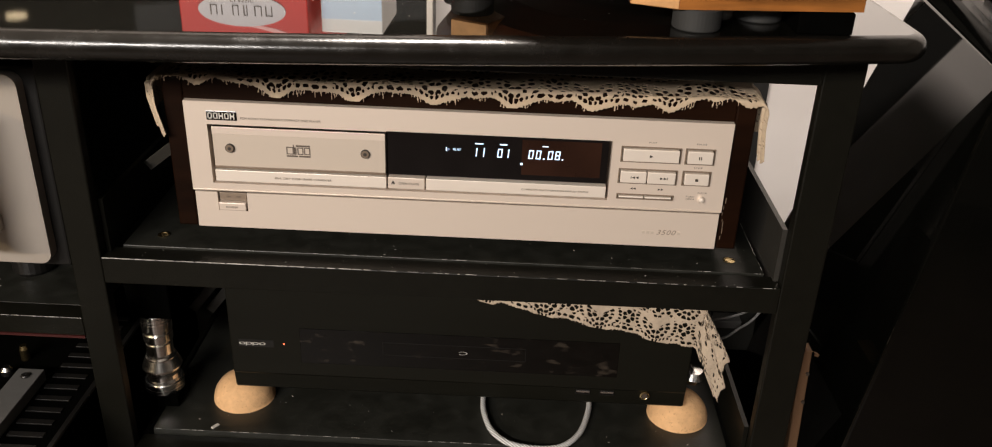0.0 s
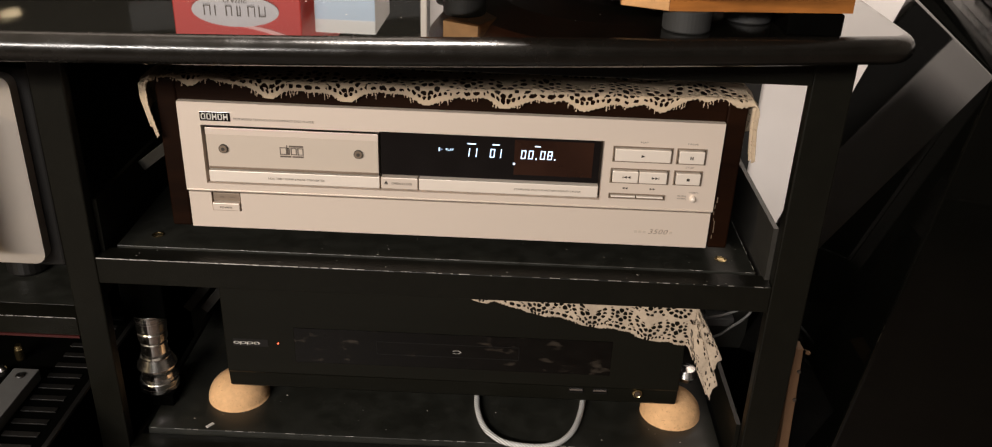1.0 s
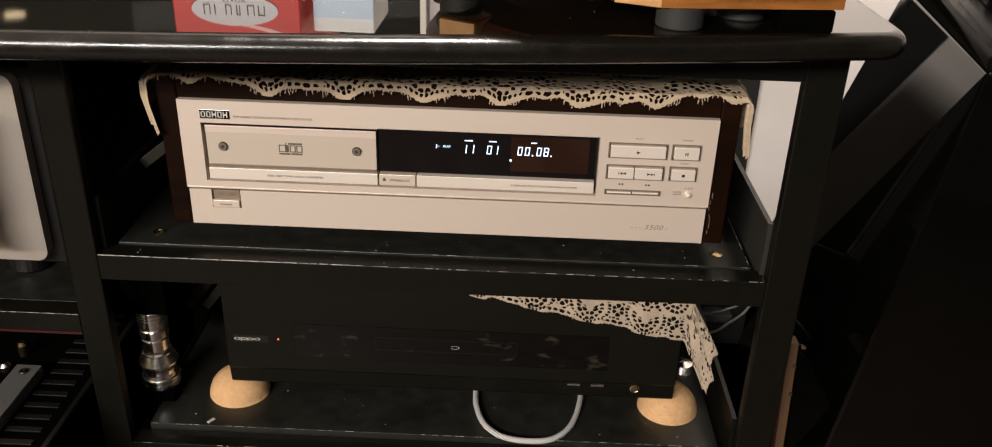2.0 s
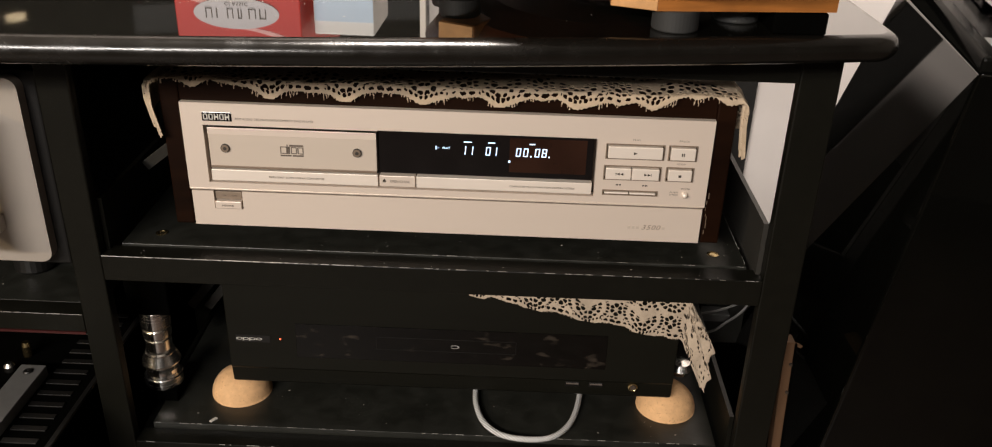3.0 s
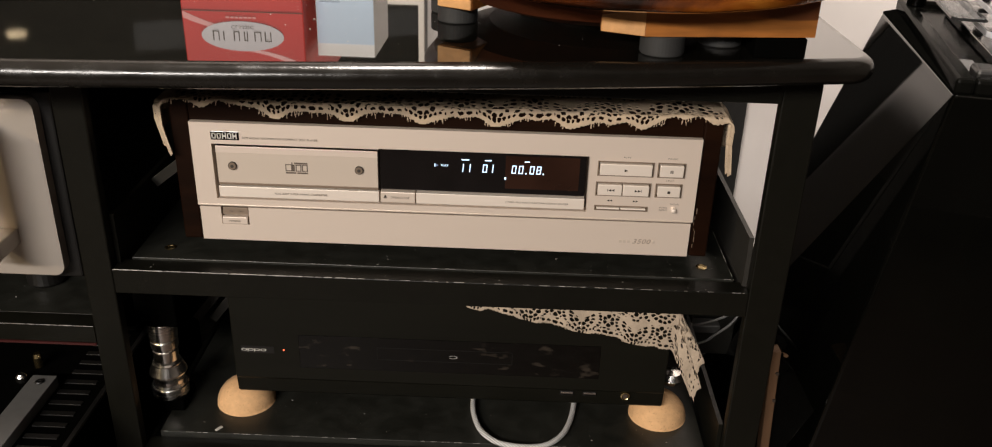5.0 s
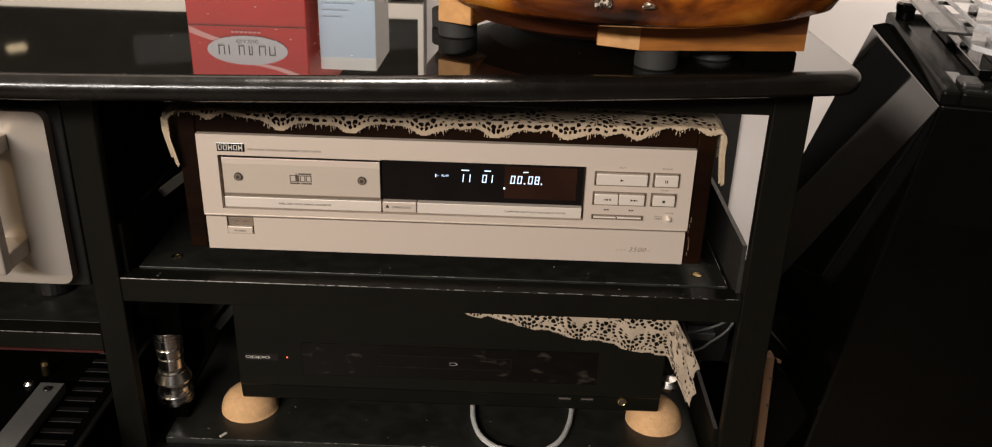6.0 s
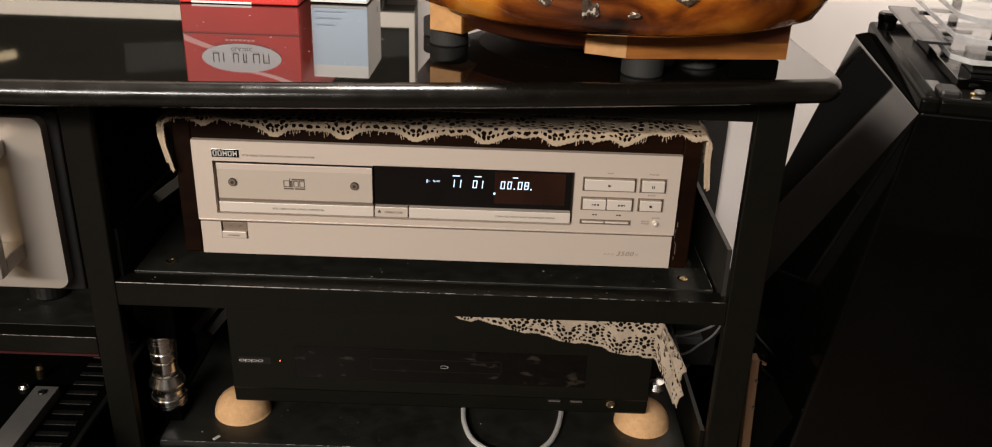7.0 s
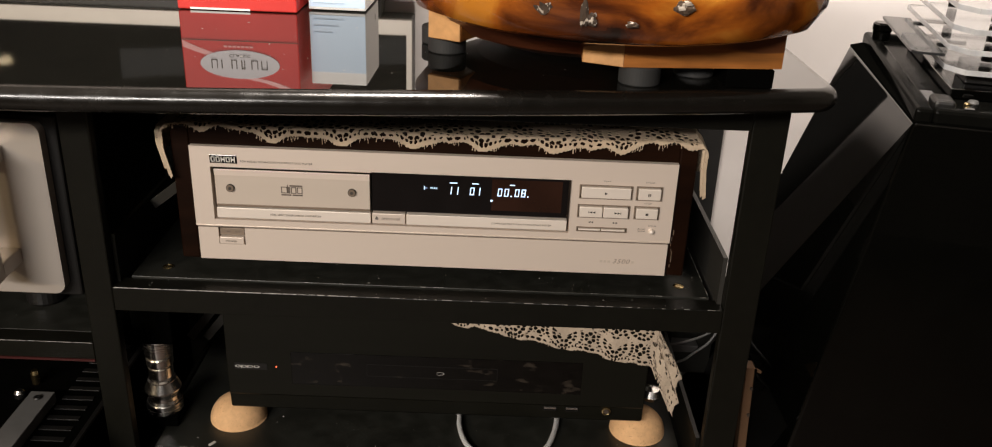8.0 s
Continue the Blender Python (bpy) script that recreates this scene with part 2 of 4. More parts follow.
def prism(outline, z0, z1, bevel=0.0):
    """An upright body over a closed outline of (x, y)."""
    bm = bmesh.new()
    low = [bm.verts.new((x, y, z0)) for x, y in outline]
    top = [bm.verts.new((x, y, z1)) for x, y in outline]
    n = len(outline)
    bm.faces.new(list(reversed(low)))
    cap = bm.faces.new(top)
    for k in range(n):
        bm.faces.new((low[k], low[(k + 1) % n], top[(k + 1) % n], top[k]))
    if bevel:
        bmesh.ops.bevel(bm, geom=list(cap.edges), offset=bevel, segments=3, profile=0.5, affect="EDGES")
    bmesh.ops.recalc_face_normals(bm, faces=bm.faces)
    return bm


def plate(outline, y0, y1):
    """A plate that faces the front, over a closed outline of (x, z), from y0 (front) to y1."""
    bm = bmesh.new()
    a = [bm.verts.new((x, y0, z)) for x, z in outline]
    b = [bm.verts.new((x, y1, z)) for x, z in outline]
    n = len(outline)
    bm.faces.new(a)
    bm.faces.new(list(reversed(b)))
    for k in range(n):
        bm.faces.new((a[k], b[k], b[(k + 1) % n], a[(k + 1) % n]))
    bmesh.ops.recalc_face_normals(bm, faces=bm.faces)
    return bm


def round_rect(x0, x1, z0, z1, r, seg=6):
    pts = []
    for cx, cz, a in ((x1 - r, z0 + r, -90), (x1 - r, z1 - r, 0), (x0 + r, z1 - r, 90), (x0 + r, z0 + r, 180)):
        for k in range(seg + 1):
            t = radians(a + 90 * k / seg)
            pts.append((cx + r * math.cos(t), cz + r * math.sin(t)))
    return pts


def tube(points, r, seg=10, sub=10):
    """A round cord through points, smoothed."""
    pts = [Vector(p) for p in points]
    path = []
    for k in range(len(pts) - 1):
        p0, p1, p2, p3 = pts[max(k - 1, 0)], pts[k], pts[k + 1], pts[min(k + 2, len(pts) - 1)]
        for s in range(sub):
            t = s / sub
            path.append(0.5 * ((2 * p1) + (p2 - p0) * t + (2 * p0 - 5 * p1 + 4 * p2 - p3) * t * t + (3 * p1 - p0 - 3 * p2 + p3) * t ** 3))
    path.append(pts[-1])
    bm = bmesh.new()
    rings = []
    for k, p in enumerate(path):
        d = (path[min(k + 1, len(path) - 1)] - path[max(k - 1, 0)]).normalized()
        u = d.orthogonal() if abs(d.z) > 0.98 else d.cross(Vector((0, 0, 1)))
        u.normalize()
        w = d.cross(u)
        rings.append([bm.verts.new(p + r * (math.cos(2 * math.pi * s / seg) * u + math.sin(2 * math.pi * s / seg) * w)) for s in range(seg)])
    for a, b in zip(rings, rings[1:]):
        for s in range(seg):
            bm.faces.new((a[s], a[(s + 1) % seg], b[(s + 1) % seg], b[s]))
    bm.faces.new(list(reversed(rings[0])))
    bm.faces.new(rings[-1])
    bmesh.ops.recalc_face_normals(bm, faces=bm.faces)
    return bm


def lettering(name, text, x, y, z, height, mat, parent, width=None, shear=0.0):
    """Flat letters on an upright face: x, z are the lower left corner, width squeezes or widens them."""
    cu = bpy.data.curves.new(name, "FONT")
    cu.body, cu.size, cu.offset, cu.shear = text, 1.0, 0.0, shear
    cu.resolution_u = 3
    cu.space_character = 1.12
    tmp = bpy.data.objects.new(name, cu)
    scene.collection.objects.link(tmp)
    me = bpy.data.meshes.new_from_object(tmp.evaluated_get(bpy.context.evaluated_depsgraph_get()))
    bpy.data.objects.remove(tmp)
    bm = bmesh.new()
    bm.from_mesh(me)
    bpy.data.meshes.remove(me)
    xs = [v.co.x for v in bm.verts]
    ys = [v.co.y for v in bm.verts]
    sz = height / max(max(ys), 1e-6)
    sx = (width / (max(xs) - min(xs))) if width else sz
    lo = min(xs)
    for v in bm.verts:
        v.co = Vector((x + (v.co.x - lo) * sx, y, z + v.co.y * sz))
    return part(name, bm, mat, parent)


# ---- the room ----
WALL_Y = 0.62
structure("floor", box(-2.7, 2.5, -4.2, WALL_Y + 0.1, FLOOR_Z - 0.05, FLOOR_Z), "floor", "dark varnished wooden floor under the rack", "floor")
structure("wall_north", box(-2.6, 2.4, WALL_Y, WALL_Y + 0.1, FLOOR_Z, CEIL_Z), "wall", "plain off-white painted wall behind the rack", "wall")
# the three unseen walls are darkened to cut bounce and reflections
structure("wall_south", box(-2.6, 2.4, -4.2, -4.1, FLOOR_Z, CEIL_Z), "dimming_wall", "unseen wall behind the viewer, coloured dark to dim reflections", "wall")
structure("wall_west", box(-2.7, -2.6, -4.2, WALL_Y + 0.1, FLOOR_Z, CEIL_Z), "dimming_wall", "unseen side wall, coloured dark to dim reflections", "wall")
structure("wall_east", box(2.4, 2.5, -4.2, WALL_Y + 0.1, FLOOR_Z, CEIL_Z), "dimming_wall", "unseen side wall, coloured dark to dim reflections", "wall")
structure("ceiling", box(-2.7, 2.5, -4.2, WALL_Y + 0.1, CEIL_Z, CEIL_Z + 0.1), "ceiling", "plain pale painted ceiling", "ceiling")

BOARD_TOP = 0.165
tagged(part("upright_board", box(0.556, 0.626, WALL_Y - 0.022, WALL_Y - 0.004, FLOOR_Z, BOARD_TOP, 0.002), "dark_cloth"), "narrow unseen dark board added to darken the loudspeaker's reflection", "board")
# unseen board, added to darken what the loudspeaker's side reflects
tagged(part("reflection_board", box(-1.30, 0.464, WALL_Y - 0.022, WALL_Y - 0.004, FLOOR_Z, BOARD_TOP, 0.002), "dark_cloth"), "unseen dark board added to darken the loudspeaker's reflection", "board")


# ---- the rack ----
SLAB_Z = 0.205      # top of the lacquered slab
RACK_L, RACK_R = -0.640, 0.515
FRONT = -0.030
rack = thing("hifi_rack", (0.2, 0.1, FLOOR_Z), "black steel hi-fi rack with a glossy black lacquered top", "rack")


def slab_front(x):
    return -0.158 + 0.122 * (x + 0.30) ** 2


def slab():
    """The bowed top with a rounded nose."""
    bm = bmesh.new()
    z1, z0 = SLAB_Z, 0.186
    r = (z1 - z0) / 2
    xs = [-0.72 + k * 0.03 for k in range(42)]
    xs = [x for x in xs if x < 0.505] + [0.512]
    line = [(x, slab_front(x)) for x in xs]
    cx, cy, rc = 0.512, slab_front(0.512) + 0.014, 0.014
    for k in range(1, 7):
        a = radians(-90 + 90 * k / 6)
        line.append((cx + rc * math.cos(a), cy + rc * math.sin(a)))
    line.append((0.527, 0.2))
    line.append((0.527, WALL_Y - 0.07))
    rows = []
    for k, (x, y) in enumerate(line):
        p = Vector((x, y, 0))
        a = Vector((*line[max(k - 1, 0)], 0))
        b = Vector((*line[min(k + 1, len(line) - 1)], 0))
        d = (b - a).normalized()
        out = Vector((d.y, -d.x, 0))
        ring = []
        for s in range(11):
            t = radians(90 - 180 * s / 10)
            ring.append(bm.verts.new(p + out * (0.0095 * math.cos(t)) + Vector((0, 0, (z0 + z1) / 2 + r * math.sin(t)))))
        rows.append(ring)
    for a, b in zip(rows, rows[1:]):
        for s in range(10):
            f = bm.faces.new((a[s], a[s + 1], b[s + 1], b[s]))
            f.smooth, f.material_index = True, 1
    back = (-0.72, WALL_Y - 0.07)
    for s in (0, 10):
        vs = [row[s] for row in rows] + [bm.verts.new((back[0], back[1], z1 if s == 0 else z0))]
        bm.faces.new(vs)
    bmesh.ops.recalc_face_normals(bm, faces=bm.faces)
    return bm


top = part("tabletop", slab(), "lacquer", rack, "mirror-glossy black lacquered top with a rounded bowed nose")
top.data.materials.append(M["nose"])
for name, x0, x1, y0, y1 in (("post", -0.098, -0.0725, FRONT, -0.0185), ("post", 0.4845, RACK_R, FRONT, -0.0185),
                             ("post", RACK_L, RACK_L + 0.026, FRONT, -0.0185), ("post", -0.098, -0.0725, 0.215, 0.241),
                             ("post", 0.4845, 0.498, 0.215, 0.241), ("post", RACK_L, RACK_L + 0.026, 0.215, 0.241)):
    part(name, box(x0, x1, y0, y1, FLOOR_Z, 0.1855, 0.0012), "steel", rack)


def bay(x0, x1, lip_z, rise=0.006, depth=0.215, flange=0.044, low=0.024):
    """One shelf: front and back rails, side angles with an upstanding leg, and a loose board."""
    part("rail", box(x0, x1, FRONT, -0.010, lip_z - low, lip_z, 0.0008), "steel", rack, "front rail with chipped upper edge")
    part("rail", box(x0, x1, depth, depth + 0.02, lip_z - low, lip_z, 0.0008), "steel", rack)
    # only the upper right angle takes the lit grey copy of the steel
    for a, mat in ((x0, "steel"), (x1 - 0.004, "lit_steel" if lip_z > -0.1 else "steel")):
        side = box(a, a + 0.004, -0.0095, depth, lip_z - 0.012, lip_z)
        if a > x0 or lip_z > -0.1:
            box(a, a + 0.004, -0.0183, depth, lip_z + 0.0003, lip_z + flange + 0.004, bm=side)
        part("rail", side, mat, rack)
    part("shelf_board", box(x0 + 0.010, x1 - 0.0095, -0.009, depth + 0.02, lip_z - 0.010, lip_z + rise, 0.0006), "board", rack, "scuffed black wooden shelf board")


UP, LOW = -0.018, -0.2165
bay(-0.0725, 0.4845, UP, 0.0015)
bay(-0.0725, 0.4845, LOW)
bay(RACK_L + 0.026, -0.098, -0.0780, -0.0006, low=0.018, flange=0.0)
bay(-0.0725, 0.4845, -0.42)
bay(RACK_L + 0.026, -0.098, -0.42)
part("rail", box(-0.0725, 0.4845, FRONT, -0.006, 0.1535, 0.1855, 0.0008), "steel", rack)
part("rail", box(RACK_L + 0.026, -0.098, FRONT, -0.006, 0.1535, 0.1855, 0.0008), "steel", rack)
part("rail", box(-0.0725, 0.4845, 0.215, 0.238, 0.1535, 0.1855, 0.0008), "steel", rack)
part("back_panel", box(RACK_L, 0.498, 0.2415, 0.250, FLOOR_Z + 0.02, 0.1855, 0.001), "board", rack, "plain black back panel")
# added grey bar in place of the lit streak along the left side rail
part("rail_glint_bar", turned(box(-0.034, 0.034, -0.001, 0.001, -0.0048, 0.0048, 0.0003), Matrix.Translation((-0.0390, 0.070, 0.0430)) @ Matrix.Rotation(radians(-38), 4, "Y")), "lit_steel", rack, "grey steel bar standing for the left rail's lit streak")
# two more bars added for faint grey strips in the lower bay
for x in (-0.0560, -0.0380):
    part("grey_strip", turned(box(-0.0045, 0.0045, -0.001, 0.001, -0.030, 0.014, 0.0003), Matrix.Translation((x + 0.012, 0.12, -0.137)) @ Matrix.Rotation(radians(38), 4, "Y")), "lit_steel", rack)
part("back_panel", box(0.4985, 0.556, 0.2415, 0.250, -0.26, -0.105, 0.001), "board", rack)
# bare metal along the rubbed edges; the left strips paint the rail's highlight
rub = random.Random(4)


def rubbed(x0, x1, y, z, thick, share):
    bm = bmesh.new()
    x = x0
    while x < x1:
        w = rub.uniform(0.0008, 0.009)
        if rub.random() < share:
            h = thick * rub.uniform(0.5, 1.2)
            box(x, min(x + w, x1), y - h, y + h * 0.3, z - h * 0.4, z + h * 0.35, bm=bm)
        x += w + rub.uniform(0.0, 0.012) * (1.4 - share)
    return bm


part("worn_edge", rubbed(-0.070, 0.484, FRONT, UP, 0.00022, 0.7), "worn", rack, "bare metal along a rubbed edge")
# denser pieces at left: part of the painted highlight
part("worn_edge", rubbed(-0.070, 0.105, FRONT, UP, 0.00042, 1.2), "worn", rack)
part("worn_edge", rubbed(-0.070, 0.484, FRONT, LOW, 0.0003, 0.6), "worn", rack)
part("worn_edge", rubbed(-0.060, 0.474, -0.0090, UP + 0.0015, 0.0002, 0.35), "worn", rack)
part("worn_edge", rubbed(-0.060, 0.474, -0.0090, LOW + 0.006, 0.00025, 0.6), "worn", rack)
part("worn_edge", rubbed(RACK_L + 0.03, -0.099, FRONT, -0.078, 0.00025, 1.2), "worn", rack)
part("worn_edge", turned(rubbed(-0.205, 0.009, 0.0, UP + 0.0015, 0.00025, 0.9), Matrix.Translation((0.4750, 0, 0)) @ Matrix.Rotation(radians(-90), 4, "Z")), "worn", rack)
# near-continuous pale strip painting the highlight on the rail's left edge
part("worn_edge", rubbed(-0.0715, 0.150, FRONT, UP + 0.0001, 0.00045, 1.0), "worn", rack)
part("edge_trim", box(RACK_L + 0.03, -0.0985, FRONT - 0.0004, FRONT + 0.002, -0.0985, -0.0962), "red_edge", rack, "thin dark red edge line")
for o in rack.children:
    if o.name.startswith("worn_edge"):
        tagged(o, kind="stuff")
for x in (-0.035, 0.450):
    bm = lathe([(0.0048, 0), (0.0052, 0.0006), (0.0034, 0.0008), (0.0030, 0.0003)], (x, 0.012, UP + 0.0015), 20)
    part("screw", bm, "brass", rack, "sunk screw with a pale worn ring")


# ---- the disc player ----
player = thing("cd_player", (0.217, 0.17, UP + 0.0015), "champagne metal disc player in a dark rosewood case", "cd player")
W, H = 0.434, 0.1105
part("side_panel", box(-0.0165, -0.0004, 0.003, 0.36, -0.001, 0.1285, 0.0015), "rosewood", player, "dark rosewood side cheek")
part("side_panel", box(W + 0.0004, W + 0.0165, 0.003, 0.36, -0.001, 0.1285, 0.0015), "rosewood", player, "dark rosewood side cheek with a scratched edge")
part("top_panel", box(-0.0004, W + 0.0004, 0.0035, 0.36, H + 0.0005, 0.1285, 0.001), "rosewood", player, "dark rosewood lid")
part("chassis", box(0.001, W - 0.001, 0.012, 0.355, 0.002, H, 0.001), "black", player)
for x in (0.03, W - 0.03):
    for y in (0.05, 0.31):
        part("foot", lathe([(0.018, 0), (0.022, 0.003), (0.022, 0.0160)], (x, y, UP + 0.0015), 24), "black", player)


def frame_plate(outer, holes, y0, y1):
    """A front plate cut into strips round rectangular openings."""
    xs = sorted({outer[0], outer[1], *(v for h in holes for v in h[:2])})
    zs = sorted({outer[2], outer[3], *(v for h in holes for v in h[2:])})
    bm = bmesh.new()
    for a, b in zip(xs, xs[1:]):
        for c, d in zip(zs, zs[1:]):
            mx, mz = (a + b) / 2, (c + d) / 2
            if not any(h[0] < mx < h[1] and h[2] < mz < h[3] for h in holes):
                vs = [bm.verts.new(p) for p in ((a, y0, c), (b, y0, c), (b, y0, d), (a, y0, d))]
                bm.faces.new(vs)
    bmesh.ops.remove_doubles(bm, verts=bm.verts, dist=1e-5)
    made = bmesh.ops.extrude_face_region(bm, geom=list(bm.faces))
    bmesh.ops.translate(bm, verts=[v for v in made["geom"] if isinstance(v, bmesh.types.BMVert)], vec=(0, y1 - y0, 0))
    bmesh.ops.recalc_face_normals(bm, faces=bm.faces)
    return bm


TRAY = (0.0174, 0.1605, 0.0405, 0.0915)
SHOW = (0.1605, 0.3404, 0.0405, 0.0921)
BUTTONS = ((0.3475, 0.3955, 0.0752, 0.0886), (0.3985, 0.4222, 0.0752, 0.0888), (0.3470, 0.3945, 0.0566, 0.0695), (0.3982, 0.4212, 0.0568, 0.0696), (0.3472, 0.3935, 0.0428, 0.0474))
face = part("front_panel", frame_plate((0, W, 0.0338, H), (TRAY, SHOW, *BUTTONS), 0.0, 0.012), "champagne", player)
POWER = (0.0195, 0.0438, 0.0155, 0.0319)
lower = part("lower_panel", frame_plate((0.0012, W - 0.0012, 0.0, 0.0319), (POWER,), 0.0006, 0.012), "champagne", player)
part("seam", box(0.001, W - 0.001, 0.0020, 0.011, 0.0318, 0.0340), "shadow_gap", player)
part("panel_ledge", box(0.0006, W - 0.0006, -0.0006, 0.004, 0.0336, 0.0350, 0.0003), "champagne_door", player, "narrow dull ledge over the lower panel")
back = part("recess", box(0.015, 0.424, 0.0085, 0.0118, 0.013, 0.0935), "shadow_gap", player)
tray = part("disc_tray", box(TRAY[0] + 0.0028, TRAY[1] - 0.0012, 0.0012, 0.008, 0.0535, 0.0892, 0.0004), "champagne_door", player, "closed disc tray door")
part("ridge", box(TRAY[0] + 0.0028, TRAY[1] - 0.0012, 0.0008, 0.006, 0.0832, 0.0892, 0.0002), "champagne", tray)
part("ridge", box(TRAY[0] + 0.0028, TRAY[1] - 0.0012, 0.0006, 0.006, 0.0535, 0.0556, 0.0002), "key_edge", tray)
part("tray_sill", box(TRAY[0] + 0.0030, TRAY[1] - 0.0006, -0.0008, 0.008, 0.0427, 0.0525, 0.0003), "champagne_bright", player)
for x in (0.0338, 0.1432):
    c = part("cap_screw", rod((x, 0.002, 0.0715), (x, -0.0004, 0.0715), 0.0037, 24), "print", tray, "brown recessed cap screw")
    part("ring", rod((x, 0.002, 0.0715), (x, -0.0009, 0.0715), 0.0031, 24), "key_edge", c)
    part("socket", rod((x, 0.002, 0.0715), (x, -0.0012, 0.0715), 0.0015, 12), "print", c)


def bars(name, rows, y, mat, parent, label=""):
    bm = bmesh.new()
    for x0, x1, z0, z1 in rows:
        box(x0, x1, y, y + 0.0004, z0, z1, bm=bm)
    return part(name, bm, mat, parent, label)


# disc emblem as plain outlined shapes
emblem = []
for x0, x1, z0, z1 in ((0.0795, 0.0850, 0.0682, 0.0745), (0.0858, 0.0874, 0.0682, 0.0742), (0.0884, 0.0930, 0.0682, 0.0742), (0.0938, 0.0985, 0.0682, 0.0742)):
    t = 0.0006
    emblem += [(x0, x1, z0, z0 + t), (x0, x1, z1 - t, z1), (x0, x0 + t, z0, z1), (x1 - t, x1, z0, z1)]
emblem += [(0.0872, 0.0985, 0.0748, 0.0763), (0.0795, 0.0885, 0.0660, 0.0673), (0.0895, 0.0985, 0.0660, 0.0673), (0.0850, 0.0856, 0.0682, 0.0765)]
bars("emblem", emblem, 0.0007, "soft_print", tray, "dark printed disc emblem")
badge = part("name_badge", box(0.0178, 0.0420, -0.0007, 0.002, 0.0953, 0.1030, 0.0003), "window", player, "black name badge with pale letter shapes")
letters = []
for k in range(5):
    x = 0.0190 + 0.00445 * k
    letters += [(x, x + 0.0009, 0.0966, 0.1017), (x + 0.0027, x + 0.0035, 0.0966, 0.1017)]
    letters += [(x, x + 0.0034, 0.1009, 0.1017), (x, x + 0.0034, 0.0966, 0.0974)] if k != 2 and k != 4 else [(x + 0.0008, x + 0.0027, 0.0984, 0.0998)]
bars("letter_shapes", letters, -0.0011, "white_print", badge)
lettering("lettering", "PCM AUDIO TECHNOLOGY/COMPACT DISC PLAYER", 0.0448, -0.0004, 0.0968, 0.0018, "soft_print", player, 0.064)
lettering("lettering", "REAL 20BIT SUPER LINEAR CONVERTER", 0.0690, -0.0016, 0.0468, 0.0017, "soft_print", player, 0.046)
lettering("lettering", "COMPUTED MULTI FUNCTION DISPLAY SYSTEM", 0.2700, -0.0016, 0.0468, 0.0016, "soft_print", player, 0.054)

# display
show = part("display_window", box(SHOW[0] + 0.0008, SHOW[1] - 0.0024, 0.0030, 0.008, 0.0538, 0.0910), "window", player, "smoked black display window with lit figures")
part("filter_panel", box(0.2690, 0.3325, 0.00285, 0.0031, 0.0585, 0.0888), "filter", show, "faint brown filter behind the lit figures")
part("display_sill", box(0.1922, SHOW[1] - 0.0022, -0.0008, 0.008, 0.0427, 0.0526, 0.0003), "champagne_bright", player)
oc = part("open_close_button", box(0.1612, 0.1912, -0.0008, 0.008, 0.0427, 0.0526, 0.0005), "champagne", player)
part("symbol", plate([(0.1640, 0.0478), (0.1668, 0.0478), (0.1654, 0.0500)], -0.0013, -0.0008), "print", oc)
bars("symbol", [(0.1640, 0.1668, 0.0468, 0.0474)], -0.0012, "print", oc)
lettering("lettering", "OPEN/CLOSE", 0.1700, -0.0012, 0.0468, 0.0020, "soft_print", oc, 0.0165)

SEG = {"0": "abcdef", "1": "bc", "8": "abcdefg"}


def digit(ch, x, z, w, h, name="figure"):
    bm = bmesh.new()
    t, s = w * 0.24, 0.10
    lean = lambda zz: (zz - z) * s
    segs = {"a": (0, w, h - t, h), "d": (0, w, 0, t), "g": (0, w, h / 2 - t / 2, h / 2 + t / 2), "b": (w - t, w, h / 2, h), "c": (w - t, w, 0, h / 2), "f": (0, t, h / 2, h), "e": (0, t, 0, h / 2)}
    for k in SEG[ch]:
        x0, x1, z0, z1 = segs[k]
        g = 0.00012
        vs = [bm.verts.new((x + a + lean(z + c), 0.0026, z + c)) for a, c in ((x0 + g, z0 + g), (x1 - g, z0 + g), (x1 - g, z1 - g), (x0 + g, z1 - g))]
        bm.faces.new(vs)
    return part(name, bm, "display", show)


dz = 0.0727
for ch, x in (("1", 0.2287), ("1", 0.2346), ("0", 0.2490), ("1", 0.2543), ("0", 0.2740), ("0", 0.2800), ("0", 0.2895), ("8", 0.2953)):
    digit(ch, x, dz, 0.0040, 0.0076)
for x in (0.2862, 0.3012):
    bars("point", [(x, x + 0.0010, dz - 0.0002, dz + 0.0009)], 0.0025, "display", show)
bars("point", [(0.2682, 0.2698, 0.0672, 0.0688)], 0.0025, "display", show)
for x0, x1 in ((0.2312, 0.2378), (0.2512, 0.2570), (0.2852, 0.2898)):
    bars("caption", [(x0, x1, 0.0835, 0.0842)], 0.0025, "display", show)
part("play_mark", frame_plate((0.2080, 0.2086, 0.0765, 0.0796), (), 0.0024, 0.0028), "display", show)
part("play_mark", plate([(0.2080, 0.0765), (0.2080, 0.0796), (0.2116, 0.0780)], 0.0026, 0.0028), "dim_display", show)
lettering("lettering", "PLAY", 0.2138, 0.0024, 0.0773, 0.0019, "display", show, 0.0062)

# keys
keys = {}
for name, (x0, x1, z0, z1) in zip(("play_button", "pause_button", "skip", "stop_button", "search"), BUTTONS):
    part("key_bezel", frame_plate((x0, x1, z0, z1), ((x0 + 0.0009, x1 - 0.0009, z0 + 0.0009, z1 - 0.0009),), -0.0008, 0.006), "key_edge", player)
    g = 0.0018
    if name in ("skip", "search"):
        m = (x0 + x1) / 2 - 0.0008
